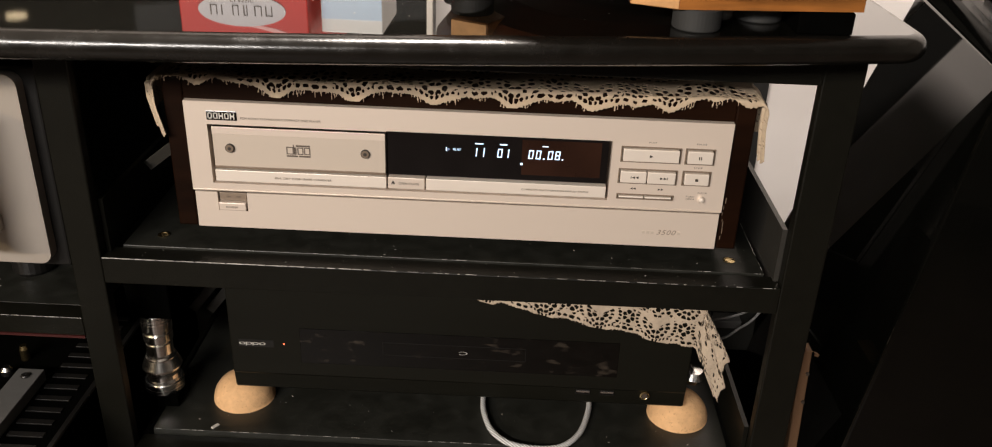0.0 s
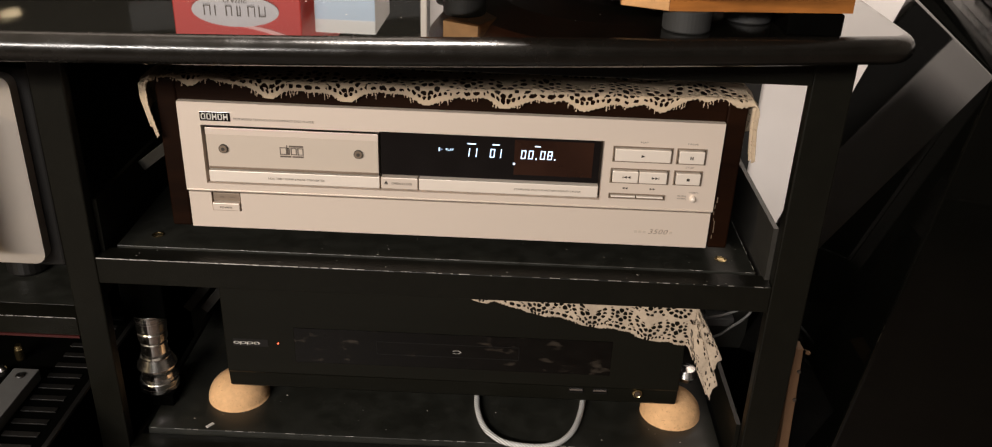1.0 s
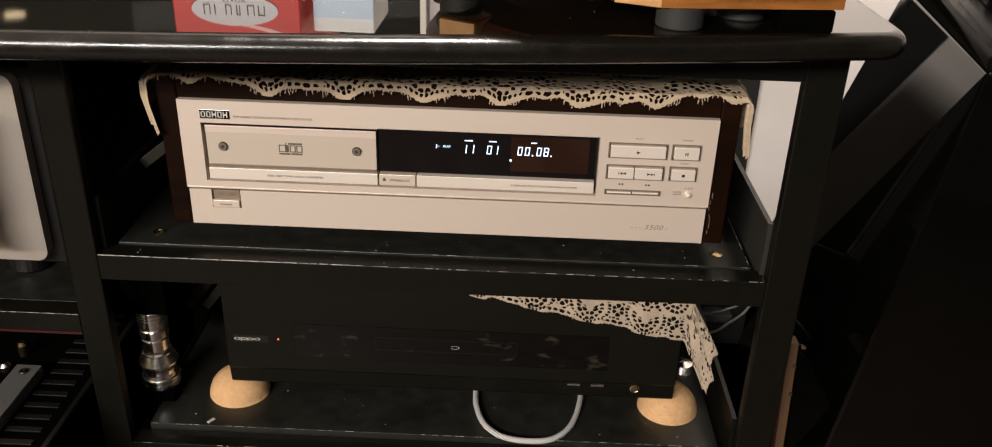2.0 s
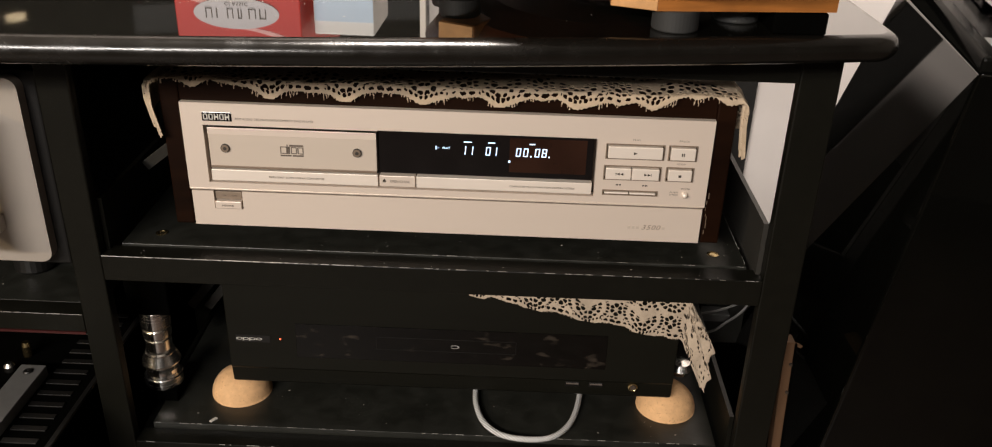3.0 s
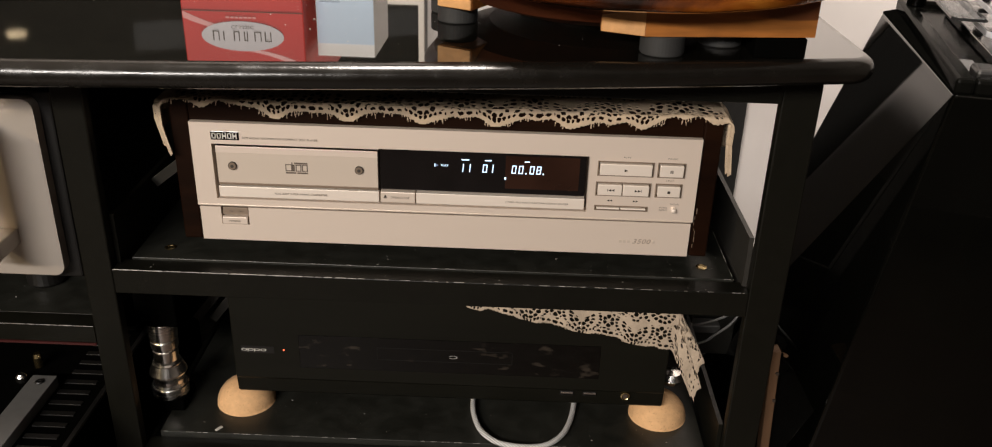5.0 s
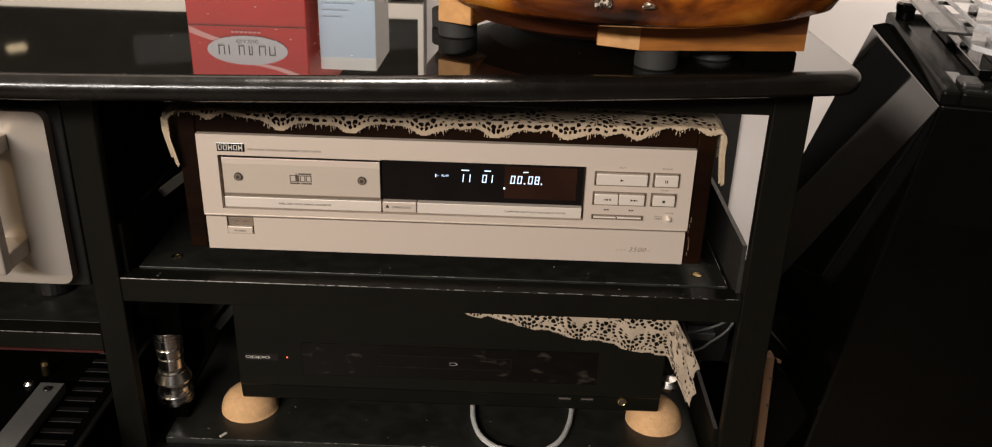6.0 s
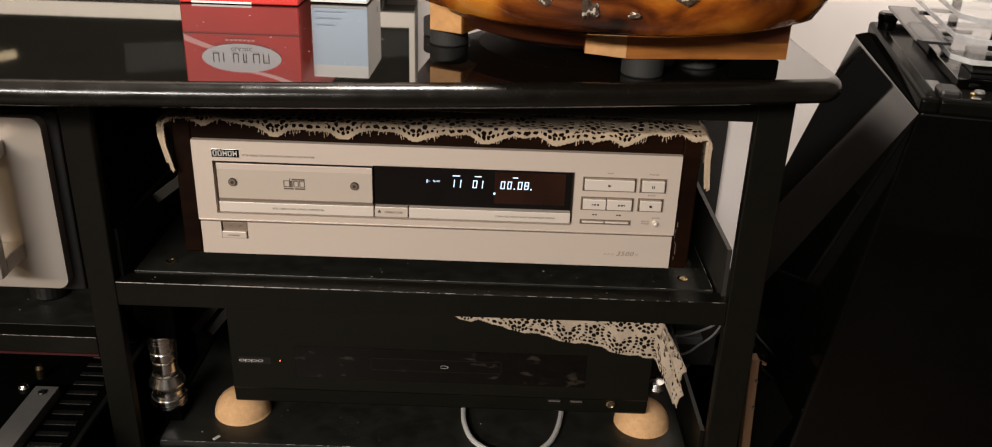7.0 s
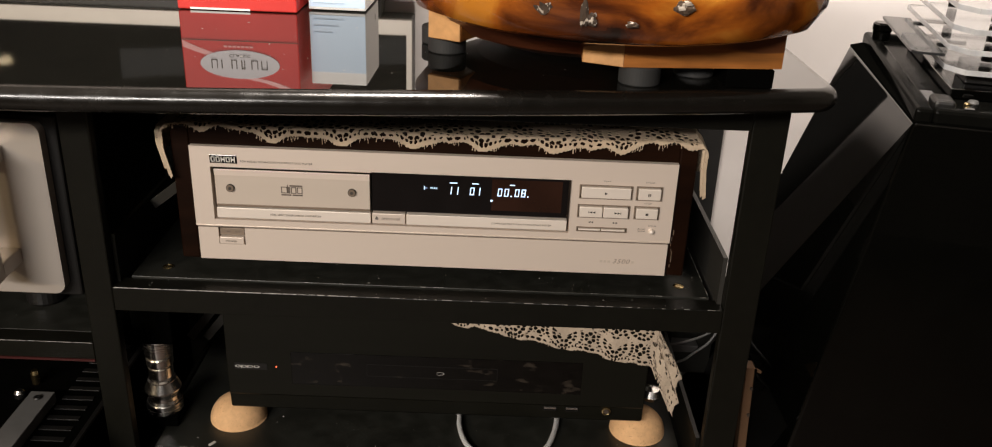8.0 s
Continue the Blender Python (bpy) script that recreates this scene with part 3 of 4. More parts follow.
        for a, b in ((x0 + g, m - 0.0004), (m + 0.0004, x1 - g)):
            keys[(name, a < m - 0.001)] = part(name + "_button", box(a, b, -0.0034 if name == "skip" else -0.0020, 0.006, z0 + g * 0.85, z1 - g * 0.85, 0.0006), "champagne_bright", player)
    else:
        keys[name] = part(name, box(x0 + g, x1 - g, -0.0034, 0.006, z0 + g * 0.85, z1 - g * 0.85, 0.0006), "champagne_bright", player)


def arrow(x, z, s, parent, y=-0.0039, way=1):
    part("symbol", plate([(x - way * s, z - s * 0.85), (x - way * s, z + s * 0.85), (x + way * s, z)], y, y + 0.0004), "print", parent)


arrow(0.3715, 0.0818, 0.0014, keys["play_button"])
bars("symbol", [(0.4090, 0.4097, 0.0806, 0.0832), (0.4106, 0.4113, 0.0806, 0.0832)], -0.0039, "print", keys["pause_button"])
bars("symbol", [(0.4084, 0.4107, 0.0620, 0.0641)], -0.0039, "print", keys["stop_button"])
left, right = keys[("skip", True)], keys[("skip", False)]
for x in (0.3590, 0.3618):
    arrow(x, 0.0632, 0.0012, left, way=-1)
bars("symbol", [(0.3569, 0.3573, 0.0622, 0.0642)], -0.0039, "print", left)
for x in (0.3815, 0.3843):
    arrow(x, 0.0632, 0.0012, right)
bars("symbol", [(0.3858, 0.3862, 0.0622, 0.0642)], -0.0039, "print", right)
for x, way in ((0.3588, -1), (0.3612, -1), (0.3812, 1), (0.3836, 1)):
    arrow(x, 0.0521, 0.0010, face, y=-0.0004, way=way)
for word, x, z, w in (("PLAY", 0.3690, 0.0918, 0.0062), ("PAUSE", 0.4065, 0.0920, 0.0080), ("STOP", 0.4068, 0.0718, 0.0068), ("DOOR", 0.4126, 0.0500, 0.0072), ("PUSH", 0.4035, 0.0465, 0.0065), ("OPEN", 0.4035, 0.0443, 0.0065)):
    lettering("lettering", word, x, -0.0004, z, 0.0013, "soft_print", player, w)
part("door_button", lathe([(0.0026, 0), (0.0026, 0.002), (0.0018, 0.0035), (0.0005, 0.0040)], (0, 0, 0), 20), "champagne_bright", player, "small round silver button")
bpy.data.objects["door_button"].matrix_local = Matrix.Translation(Vector((0.4158, 0.0, 0.0452)) - origin_of(player)) @ Matrix.Rotation(radians(90), 4, "X") @ Matrix.Translation(origin_of(player))
pw = part("power_button", box(POWER[0] + 0.001, POWER[1] - 0.001, -0.0014, 0.006, POWER[2] + 0.001, 0.0232, 0.0005), "champagne", player)
part("power_plate", box(POWER[0] + 0.001, POWER[1] - 0.001, 0.0022, 0.006, 0.0240, POWER[3] - 0.001, 0.0003), "champagne_dull", player, "sunk dull plate over the power button")
lettering("lettering", "POWER", 0.0265, -0.0018, 0.0187, 0.0017, "soft_print", pw, 0.0100)
lettering("lettering", "ON", 0.0265, 0.0018, 0.0268, 0.0014, "soft_print", player, 0.0030)
lettering("lettering", "OFF", 0.0345, 0.0018, 0.0268, 0.0014, "soft_print", player, 0.0045)
bars("letter_shapes", [(0.3715 + 0.0036 * k, 0.3740 + 0.0036 * k, 0.0116, 0.0140) for k in range(3)] + [(0.4005, 0.4030, 0.0116, 0.0142)], 0.0002, "champagne_door", player)
lettering("lettering", "3500", 0.3835, 0.0002, 0.0112, 0.0044, "pale_print", player, 0.0160, shear=0.3)


for k in range(7):
    zz = 0.008 + 0.0055 * k
    part("scratch", box(W + 0.0024 + 0.0009 * math.sin(k * 1.1), W + 0.0029 + 0.0010 * math.sin(k * 1.1 + 0.15), 0.0026, 0.0040, zz, zz + rub.uniform(0.002, 0.0055)), "key_edge", player, "pale scratch in the wood")


def dust(name, n, x0, x1, y0, y1, z, big, parent, seed):
    """Scattered specks of lint and dust on a level surface."""
    rnd = random.Random(seed)
    bm = bmesh.new()
    for _ in range(n):
        x, y = rnd.uniform(x0, x1), y0(rnd.uniform(x0, x1)) if callable(y0) else rnd.uniform(y0, y1)
        a, r = rnd.uniform(0, 6.28), big * rnd.uniform(0.25, 1.0) ** 2
        long = r * rnd.choice((1.0, 1.0, 1.3, 2.5))
        co = [(x + long * math.cos(a + t) * (1 if i % 2 else 0.7), y + r * math.sin(a + t)) for i, t in enumerate((0, 1.2, 2.5, 3.7, 5.0))]
        low = [bm.verts.new((px, py, z + 0.0001)) for px, py in co]
        cap = bm.verts.new((x, y, z + 0.0001 + r * 0.5))
        for i in range(5):
            bm.faces.new((low[i], low[(i + 1) % 5], cap))
    return tagged(part(name, bm, "dust", parent), kind="stuff")


dust("dust", 70, 0.0, 0.26, -0.085, 0.05, SLAB_Z, 0.00055, rack, 1)
dust("dust", 35, -0.22, 0.50, -0.075, 0.10, SLAB_Z, 0.0006, rack, 2)
dust("dust", 70, 0.10, 0.47, -0.006, 0.05, UP + 0.0015, 0.0007, rack, 3)
dust("dust", 40, -0.05, 0.47, -0.028, -0.011, UP, 0.0006, rack, 4)
dust("dust", 45, -0.03, 0.44, -0.005, 0.05, LOW + 0.006, 0.0006, rack, 5)
dust("dust", 40, -0.20, -0.10, -0.008, 0.10, -0.0786, 0.0006, rack, 6)


# ---- lace ----
def lace_mask(u, v, deep=1.0, net=0.12, fray=1.0):
    """Which spots (in mm: along the hem, in from it) are thread; deep draws the ground out, net thins its slits, fray sets the loose ends."""
    P = 62.0
    rng = np.random.RandomState(3)
    tab = rng.rand(4096)
    pick = lambda i, j, k: tab[(np.asarray(i).astype(int) * 131 + np.asarray(j).astype(int) * 517 + k * 977) % 4096]
    oval = lambda a, b, ra, rb: (np.abs(a) / ra) ** 2.3 + (np.abs(b) / rb) ** 2.3 < 1
    lobe = np.floor(u / P)
    ph = u / P - lobe - 0.5
    tip = np.clip(1 - np.abs(ph) / (0.26 + 0.08 * pick(lobe, lobe * 0, 2)), 0, 1)
    small = np.clip(1 - np.abs(np.abs(ph) - 0.5) / 0.10, 0, 1)
    wob = 1.1 * np.sin(u * 0.083) + 0.9 * np.sin(u * 0.053 + 1.3) + 0.8 * np.sin(u * 0.31 + 0.7)
    hem = 9.5 - (8.0 + 3.0 * pick(lobe, lobe * 0, 4)) * np.sin(tip * np.pi / 2) ** 1.5 - 2.2 * small + wob + 0.4 * np.sin(u * 1.7)
    w = v - hem * np.exp(-np.maximum(v, 0) / 34.0)
    solid = w > 0
    hole = np.zeros_like(solid)
    # beads along the lobes, wide loops in the hollows
    k = np.floor(u / 4.1)
    size = 0.75 + 0.5 * pick(k, k * 0, 9)
    hole |= (tip > 0.22) & oval(u - (k + 0.5) * 4.1, w - 6.4, 1.35 * size, 1.7 * size)
    k = np.floor(u / 7.3)
    size = 0.5 + 0.7 * pick(k, k * 0, 11)
    hole |= (tip < 0.16) & oval(u - (k + 0.5) * 7.3, w - 4.6, 2.7 * size, 2.0 * size)
    # fans of beads, row behind row, each row set off by half
    g = np.where(w > 12, 12 + (w - 12) / deep, w)
    row = np.floor((g - 7.0) / 25.0)
    cu_ = u + np.where(row % 2 == 0, 0.0, P / 2)
    cell = np.floor(cu_ / P)
    cu_ = cu_ - (cell + 0.5) * P
    cw = g - 7.0 - row * 25.0 - 14.0 + 1.5 * (pick(cell, row, 21) - 0.5)
    r, th = np.hypot(cu_ * 0.86, cw), np.arctan2(cu_ * 0.86, -cw)
    inner = g > 8.4
    for rad, pitch, ra, rb in ((18.5, 4.4, 1.45, 1.5), (11.2, 4.7, 1.65, 1.9), (5.4, 4.4, 1.55, 1.9)):
        arc = th * rad
        j = np.floor(arc / pitch)
        size = 0.82 + 0.55 * pick(j + 40, cell + 7 * row, int(rad))
        hole |= inner & (np.abs(th) < 2.0) & oval(arc - (j + 0.5) * pitch, r - rad, ra * size, rb * size)
    # large eyes and short slits between the fans
    eye = np.hypot((np.abs(cu_) - P / 2) * 1.0, cw * 0.8)
    j = np.floor(np.arctan2(cw, np.abs(cu_) - P / 2 + 0.01) / 1.05)
    hole |= inner & oval(eye - 4.6, ((np.arctan2(cw, np.abs(cu_) - P / 2 + 0.01) / 1.05) - j - 0.5) * 4.8, 2.3, 2.0)
    j, k = np.floor(g / 3.9), np.floor((u + 2.0 * np.floor(g / 3.9)) / 5.0)
    off = u + 2.0 * j - (k + 0.5) * 5.0
    plain = inner & (r > 21.5) & (eye > 8.0)
    hole |= plain & (pick(k, j, 31) > net) & oval(off, g - (j + 0.5) * 3.9, 1.95, 1.40)
    solid &= ~(hole & (w > 2.4))
    # frayed ends along the flanks of the hollows
    tcol = np.floor(u / 2.1)
    long = 6.5 * fray * pick(tcol, tcol * 0, 5) ** 1.6 * (tip < 0.72) * (pick(tcol, tcol * 0, 8) > 0.35)
    lean = 0.34 * (pick(tcol, tcol * 0, 6) - 0.5)
    thread = (w <= 0) & (w > -long) & (np.abs(u / 2.1 - tcol - 0.5 + lean * w * 0.6) < 0.20)
    return solid | thread


def lace(name, nu, nv, cell, mask, place, base, mat, label, shown="lace cloth"):
    """A cloth of small meshes kept where the pattern has thread."""
    i, j = np.meshgrid(np.arange(nu), np.arange(nv), indexing="ij")
    keep = mask((i + 0.5) * cell, (j + 0.5) * cell)
    ii, jj = np.nonzero(keep)
    idx = -np.ones((nu + 1, nv + 1), int)
    for a, b in ((0, 0), (1, 0), (1, 1), (0, 1)):
        idx[ii + a, jj + b] = 0
    used = np.argwhere(idx == 0)
    idx[used[:, 0], used[:, 1]] = np.arange(len(used))
    co = place(used[:, 0] * cell, used[:, 1] * cell) - np.array(base)
    quads = np.stack([idx[ii, jj], idx[ii + 1, jj], idx[ii + 1, jj + 1], idx[ii, jj + 1]], 1)
    me = bpy.data.meshes.new(name)
    me.from_pydata(co.tolist(), [], quads.tolist())
    me.materials.append(M[mat])
    for p in me.polygons:
        p.use_smooth = True
    ob = new(name, me)
    ob.location = base
    sm = ob.modifiers.new("even", "SMOOTH")
    sm.factor, sm.iterations = 0.5, 2
    so = ob.modifiers.new("thread", "SOLIDIFY")
    so.thickness = 0.0006
    return tagged(ob, label, shown)


def ripple(x, y):
    return 0.0008 * np.sin(x * 95 + y * 40) + 0.0006 * np.sin(x * 43 - y * 150 + 1.0)


def drape_player(u, v):
    """Flat over the lid; what reaches past its edges hangs down."""
    px = -0.072 + u / 1000.0
    over = 0.0165 - 0.0075 * np.clip((0.075 - px) / 0.06, 0, 1) - 0.0080 * np.clip((px - 0.37) / 0.06, 0, 1)
    py = 0.002 - over + v / 1000.0
    top_z = 0.1300
    dx = np.maximum(0, np.maximum(-0.0175 - px, px - 0.4515))
    dy = np.maximum(0, 0.002 - py)
    d = np.hypot(dx, dy)
    soft = np.minimum(d, 0.003)
    x = np.clip(px, -0.0175, 0.4515) + np.where(px < 0.2, -1, 1) * np.minimum(dx, 0.006) * (0.5 + 0.35 * np.sin(v * 0.16))
    out = np.where(px < 0.2, -1.0, 1.0)
    hang = np.clip(dx / 0.012, 0, 1)
    fold = np.clip(py - 0.002, 0, 0.024)
    turn = np.where(px < 0.2, 0.50, 0.16)
    x = x + out * (hang * turn * fold - np.where(px < 0.2, 0.22, -0.10) * np.maximum(dx - 0.024, 0)) + 0.0015 * np.sin(v * 0.5) * hang
    y = np.maximum(py, 0.002) - np.minimum(dy, 0.0035) - hang * (0.004 + 0.55 * fold)
    z = top_z + 0.0009 + ripple(px, py) * (d < 0.001) - np.maximum(0, d - 0.0014) + soft * 0.1
    return np.stack([x, y, z], -1)


def player_cloth(u, v):
    px = -72 + u
    ends = np.where(px < 200, 3 + 0.5 * np.clip(v - 24, 0, 40), 3 + 0.4 * np.clip(v - 26, 0, 40))
    side = np.minimum(u, 578 - u)
    close = (side < 56) & (v > 3.0) & ((u * 7.1 + v * 3.7) % 23 > 4.0)
    return (lace_mask(u + 8.0, v * 0.98, 1.9) | close) & (side > ends + 2 * np.sin(v * 0.5))


lace("lace_cloth", int(578 / 0.62), int(165 / 0.62), 0.62, player_cloth, drape_player, (0.217, 0.08, 0.1285), "lace", "ecru crocheted lace cloth draped over the disc player lid")


# ---- the black universal player on cork domes ----
BOARD = LOW + 0.006
uni = thing("disc_player", (0.22, 0.17, BOARD + 0.027), "black brushed metal universal disc player on cork domes", "disc player")
UX0, UX1, UY, UZ0, UZ1 = 0.0085, 0.4335, 0.0215, -0.1845, -0.0640
part("case", box(UX0 + 0.002, UX1 - 0.002, UY + 0.012, 0.33, UZ0 + 0.002, UZ1, 0.001), "black", uni)


def fascia():
    """A thick front with a shallow turned-in foot and rounded ends."""
    prof = [(UY + 0.0125, UZ1), (UY + 0.001, UZ1), (UY, UZ1 - 0.001), (UY, UZ0 + 0.021), (UY + 0.0012, UZ0 + 0.019), (UY + 0.0032, UZ0 + 0.003), (UY + 0.0062, UZ0), (UY + 0.0125, UZ0)]
    bm = bmesh.new()
    a = [bm.verts.new((UX0, y, z)) for y, z in prof]
    b = [bm.verts.new((UX1, y, z)) for y, z in prof]
    n = len(prof)
    ends = [bm.faces.new(a), bm.faces.new(list(reversed(b)))]
    for k in range(n):
        bm.faces.new((a[k], b[k], b[(k + 1) % n], a[(k + 1) % n]))
    bmesh.ops.recalc_face_normals(bm, faces=bm.faces)
    bmesh.ops.bevel(bm, geom=[e for f in ends for e in f.edges], offset=0.0012, segments=2, profile=0.5, affect="EDGES")
    return bm


front = part("front_panel", fascia(), "brushed_black", uni)
win = part("display_window", box(0.0735, 0.3675, UY - 0.0005, UY + 0.004, -0.1500, -0.1120, 0.0004), "glinting_window", uni, "glossy black display window with painted streaky reflections")
part("disc_slot", frame_plate((0.1500, 0.2820, -0.1370, -0.1230), ((0.1504, 0.2816, -0.1366, -0.1234),), UY - 0.0007, UY), "black", win)
mark = bmesh.new()
for k in range(15):
    pts = []
    for j in (k, k + 1):
        t = radians(150 - 300 * j / 15)
        for f in (1.0, 0.72):
            pts.append((0.2240 + 0.0046 * f * math.cos(t), UY - 0.0010, -0.1308 + 0.0019 * f * math.sin(t)))
    mark.faces.new([mark.verts.new(pts[i]) for i in (0, 2, 3, 1)])
part("disc_mark", mark, "grey_print", win, "small pale printed ring")
name_plate = part("name_plate", box(0.0165, 0.0490, UY - 0.0004, UY + 0.001, -0.1345, -0.1270), "black", uni, "black name plate with pale letter shapes")
ring = bmesh.new()
for k, x in enumerate((0.0200, 0.0262, 0.0324, 0.0386)):
    seg = [(x + 0.0029 * math.cos(2 * math.pi * s / 14), -0.1306 + 0.0014 * math.sin(2 * math.pi * s / 14)) for s in range(14)]
    for s in range(14):
        (xa, za), (xb, zb) = seg[s], seg[(s + 1) % 14]
        f = 0.70
        vs = [ring.verts.new((a, UY - 0.0009, c)) for a, c in ((xa, za), (xb, zb), (x + (xb - x) * f, -0.1306 + (zb + 0.1306) * f), (x + (xa - x) * f, -0.1306 + (za + 0.1306) * f))]
        ring.faces.new(vs)
    if k in (1, 2):
        box(x - 0.0030, x - 0.0024, UY - 0.0009, UY - 0.0006, -0.1330, -0.1295, bm=ring)
part("letter_shapes", ring, "white_print", name_plate)
part("status_light", rod((0.0585, UY + 0.001, -0.1302), (0.0585, UY - 0.0008, -0.1302), 0.0006, 12), "red_led", uni, "small glowing red light")
for x in (0.3375, 0.3600):
    port = part("usb_port", frame_plate((x - 0.0068, x + 0.0068, -0.1712, -0.1660), ((x - 0.0060, x + 0.0060, -0.1705, -0.1667),), UY + 0.0002, UY + 0.006), "black", uni)
    part("contact_tongue", box(x - 0.0060, x + 0.0060, UY - 0.0006, UY + 0.006, -0.1684, -0.1668), "chrome", port)
jack = part("headphone_jack", lathe([(0.0028, 0), (0.0028, 0.004), (0.0034, 0.0045), (0.0046, 0.0042), (0.0046, 0)], (0, 0, 0), 24), "brass", uni, "steel-rimmed headphone socket")
jack.matrix_local = Matrix.Translation(Vector((0.3955, UY + 0.003, -0.1690)) - origin_of(uni)) @ Matrix.Rotation(radians(90), 4, "X") @ Matrix.Translation(origin_of(uni))
part("hole", rod((0.3955, UY + 0.002, -0.1690), (0.3955, UY - 0.0017, -0.1690), 0.0027, 16), "shadow_gap", uni)
for x in (0.04, 0.40):
    part("foot", lathe([(0.014, 0), (0.016, 0.003), (0.016, 0.006)], (x, 0.30, UZ0 - 0.004), 24), "black", uni)


def cork_dome(x, y):
    bm = bmesh.new()
    bmesh.ops.create_uvsphere(bm, u_segments=40, v_segments=24, radius=0.0295)
    bmesh.ops.bisect_plane(bm, geom=[*bm.verts, *bm.edges, *bm.faces], plane_co=(0, 0, 0), plane_no=(0, 0, -1), clear_outer=True)
    bmesh.ops.holes_fill(bm, edges=[e for e in bm.edges if e.is_boundary])
    for v in bm.verts:
        if v.co.z > 0.001:
            v.co *= 1 + 0.012 * noise.noise(v.co * 160)
            v.co.z = min(v.co.z * 0.915, 0.0262)
    bmesh.ops.translate(bm, verts=bm.verts, vec=(x, y, BOARD + 0.0003))
    return tagged(part("cork_dome", bm, "cork", smooth=True), "pale brown cork half-ball under the disc player", "cork foot", "cork feet")


for x, y in ((0.0085, 0.0465), (0.4345, 0.0490), (0.030, 0.25), (0.415, 0.25)):
    cork_dome(x, y)


# lace over the corner of the black player
def drape_uni(u, v):
    """The hem crosses the front at a slant, and the corner hangs in a fold."""
    px = 0.185 + u / 1000.0
    over = 0.006 + 0.200 * np.clip(px - 0.215, 0, 0.3)
    py = UY - 0.001 - over + v / 1000.0
    dx = np.maximum(0, px - (UX1 + 0.001))
    dy = np.maximum(0, UY - 0.001 - py)
    back = np.maximum(0, py - UY + 0.001)
    near = np.exp(-back / 0.018)
    d = dy + dx * (0.95 + 0.05 * near)
    corner = np.clip(dx / 0.03, 0, 1)
    x = np.minimum(px, UX1 + 0.001) + np.minimum(dx, 0.003) + (0.12 + 0.40 * near) * np.clip(dx - 0.003, 0, 1) + 0.0022 * np.sin(v * 0.22 + 1) * corner
    y = np.maximum(py, UY - 0.001) - np.minimum(dy, 0.0016) - 0.0007 * np.sin(px * 210) * np.clip(dy / 0.01, 0, 1) - corner * 0.003 * near
    d = d * 1.05
    z = UZ1 + 0.0012 - np.maximum(0, d - 0.001) + ripple(px, py) * (d < 0.001)
    return np.stack([x, y, z], -1)


def uni_mask(u, v):
    right = 304 + 1.5 * np.sin(v * 0.45)
    keep = (u < right) & (np.hypot(np.maximum(0, u - 280), np.maximum(0, 24 - v)) < 25 + 1.2 * np.sin(u * 0.9 + v * 0.7))
    edge = (right - u < 4.2) | ((np.hypot(np.maximum(0, u - 280), np.maximum(0, 24 - v)) > 21) & (u > 280))
    tip = (u > 272) & (v < 26) & (np.hypot((u % 5) - 2.5, (v % 5) - 2.5) > 1.25)
    keep &= (u - v) < 289 + 1.5 * np.sin((u + v) * 0.55)
    return (lace_mask(u * 1.22 + 20, v * 1.12 + 4.5, 1.0, 0.55, 0.25) | (edge & (v > 2)) | tip) & keep


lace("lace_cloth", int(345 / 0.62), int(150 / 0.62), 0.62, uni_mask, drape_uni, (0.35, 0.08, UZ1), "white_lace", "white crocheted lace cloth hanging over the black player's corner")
part("ball_foot", lathe([(0.002, 0), (0.009, 0.002), (0.0125, 0.008), (0.009, 0.0145), (0.002, 0.0165)], (0.4500, 0.072, -0.1870), 28), "chrome", uni, "polished steel ball")

# braided cord that loops out on the shelf
cz = BOARD + 0.0038
tagged(part("braided_cable", tube([(0.246, 0.16, cz), (0.2435, 0.09, cz), (0.2435, 0.060, cz), (0.2455, 0.032, cz), (0.2540, 0.006, cz), (0.2700, -0.0105, cz), (0.2930, -0.0165, cz + 0.0004), (0.3170, -0.0125, cz), (0.3340, 0.004, cz), (0.3440, 0.030, cz), (0.3495, 0.062, cz), (0.350, 0.09, cz), (0.347, 0.16, cz)], 0.0028, 12, 12), "braid", smooth=True), "white braided cable looped on the black shelf", "cable")

# turned steel cone feet, stacked
CX, CY = -0.0670, 0.0410
stack = thing("spike_foot_stack", (CX, CY, BOARD), "stack of polished turned steel cone feet", "isolation foot")
prof = [
    [(0.0192, 0.0115), (0.0203, 0.0125), (0.0203, 0.0165), (0.0198, 0.0168), (0.0198, 0.0174), (0.0204, 0.0177), (0.0204, 0.0222), (0.0196, 0.0232)],
    [(0.0186, 0.0232), (0.0172, 0.0262), (0.0170, 0.0300), (0.0180, 0.0345), (0.0190, 0.0366)],
    [(0.0202, 0.0366), (0.0207, 0.0374), (0.0205, 0.0386), (0.0160, 0.0480), (0.0158, 0.0492)],
    [(0.0160, 0.0492), (0.0144, 0.0508), (0.0137, 0.0530), (0.0137, 0.0640), (0.0130, 0.0648)],
    [(0.0124, 0.0648), (0.0124, 0.0668), (0.0147, 0.0672), (0.0151, 0.0680), (0.0151, 0.0756), (0.0146, 0.0764)],
    [(0.0134, 0.0764), (0.0134, 0.0784), (0.0156, 0.0790), (0.0158, 0.0880), (0.0152, 0.0883), (0.0152, 0.0890), (0.0158, 0.0893), (0.0158, 0.0912), (0.0152, 0.0915), (0.0152, 0.0922), (0.0158, 0.0925), (0.0158, 0.0944), (0.0153, 0.0948), (0.0153, 0.0964), (0.0150, 0.0968)],
]
for k, p in enumerate(prof):
    part("cone" if k in (1, 2) else "collar", lathe([(r * 0.90, z) for r, z in p], (CX, CY, BOARD), 48), "chrome", stack, smooth=False)
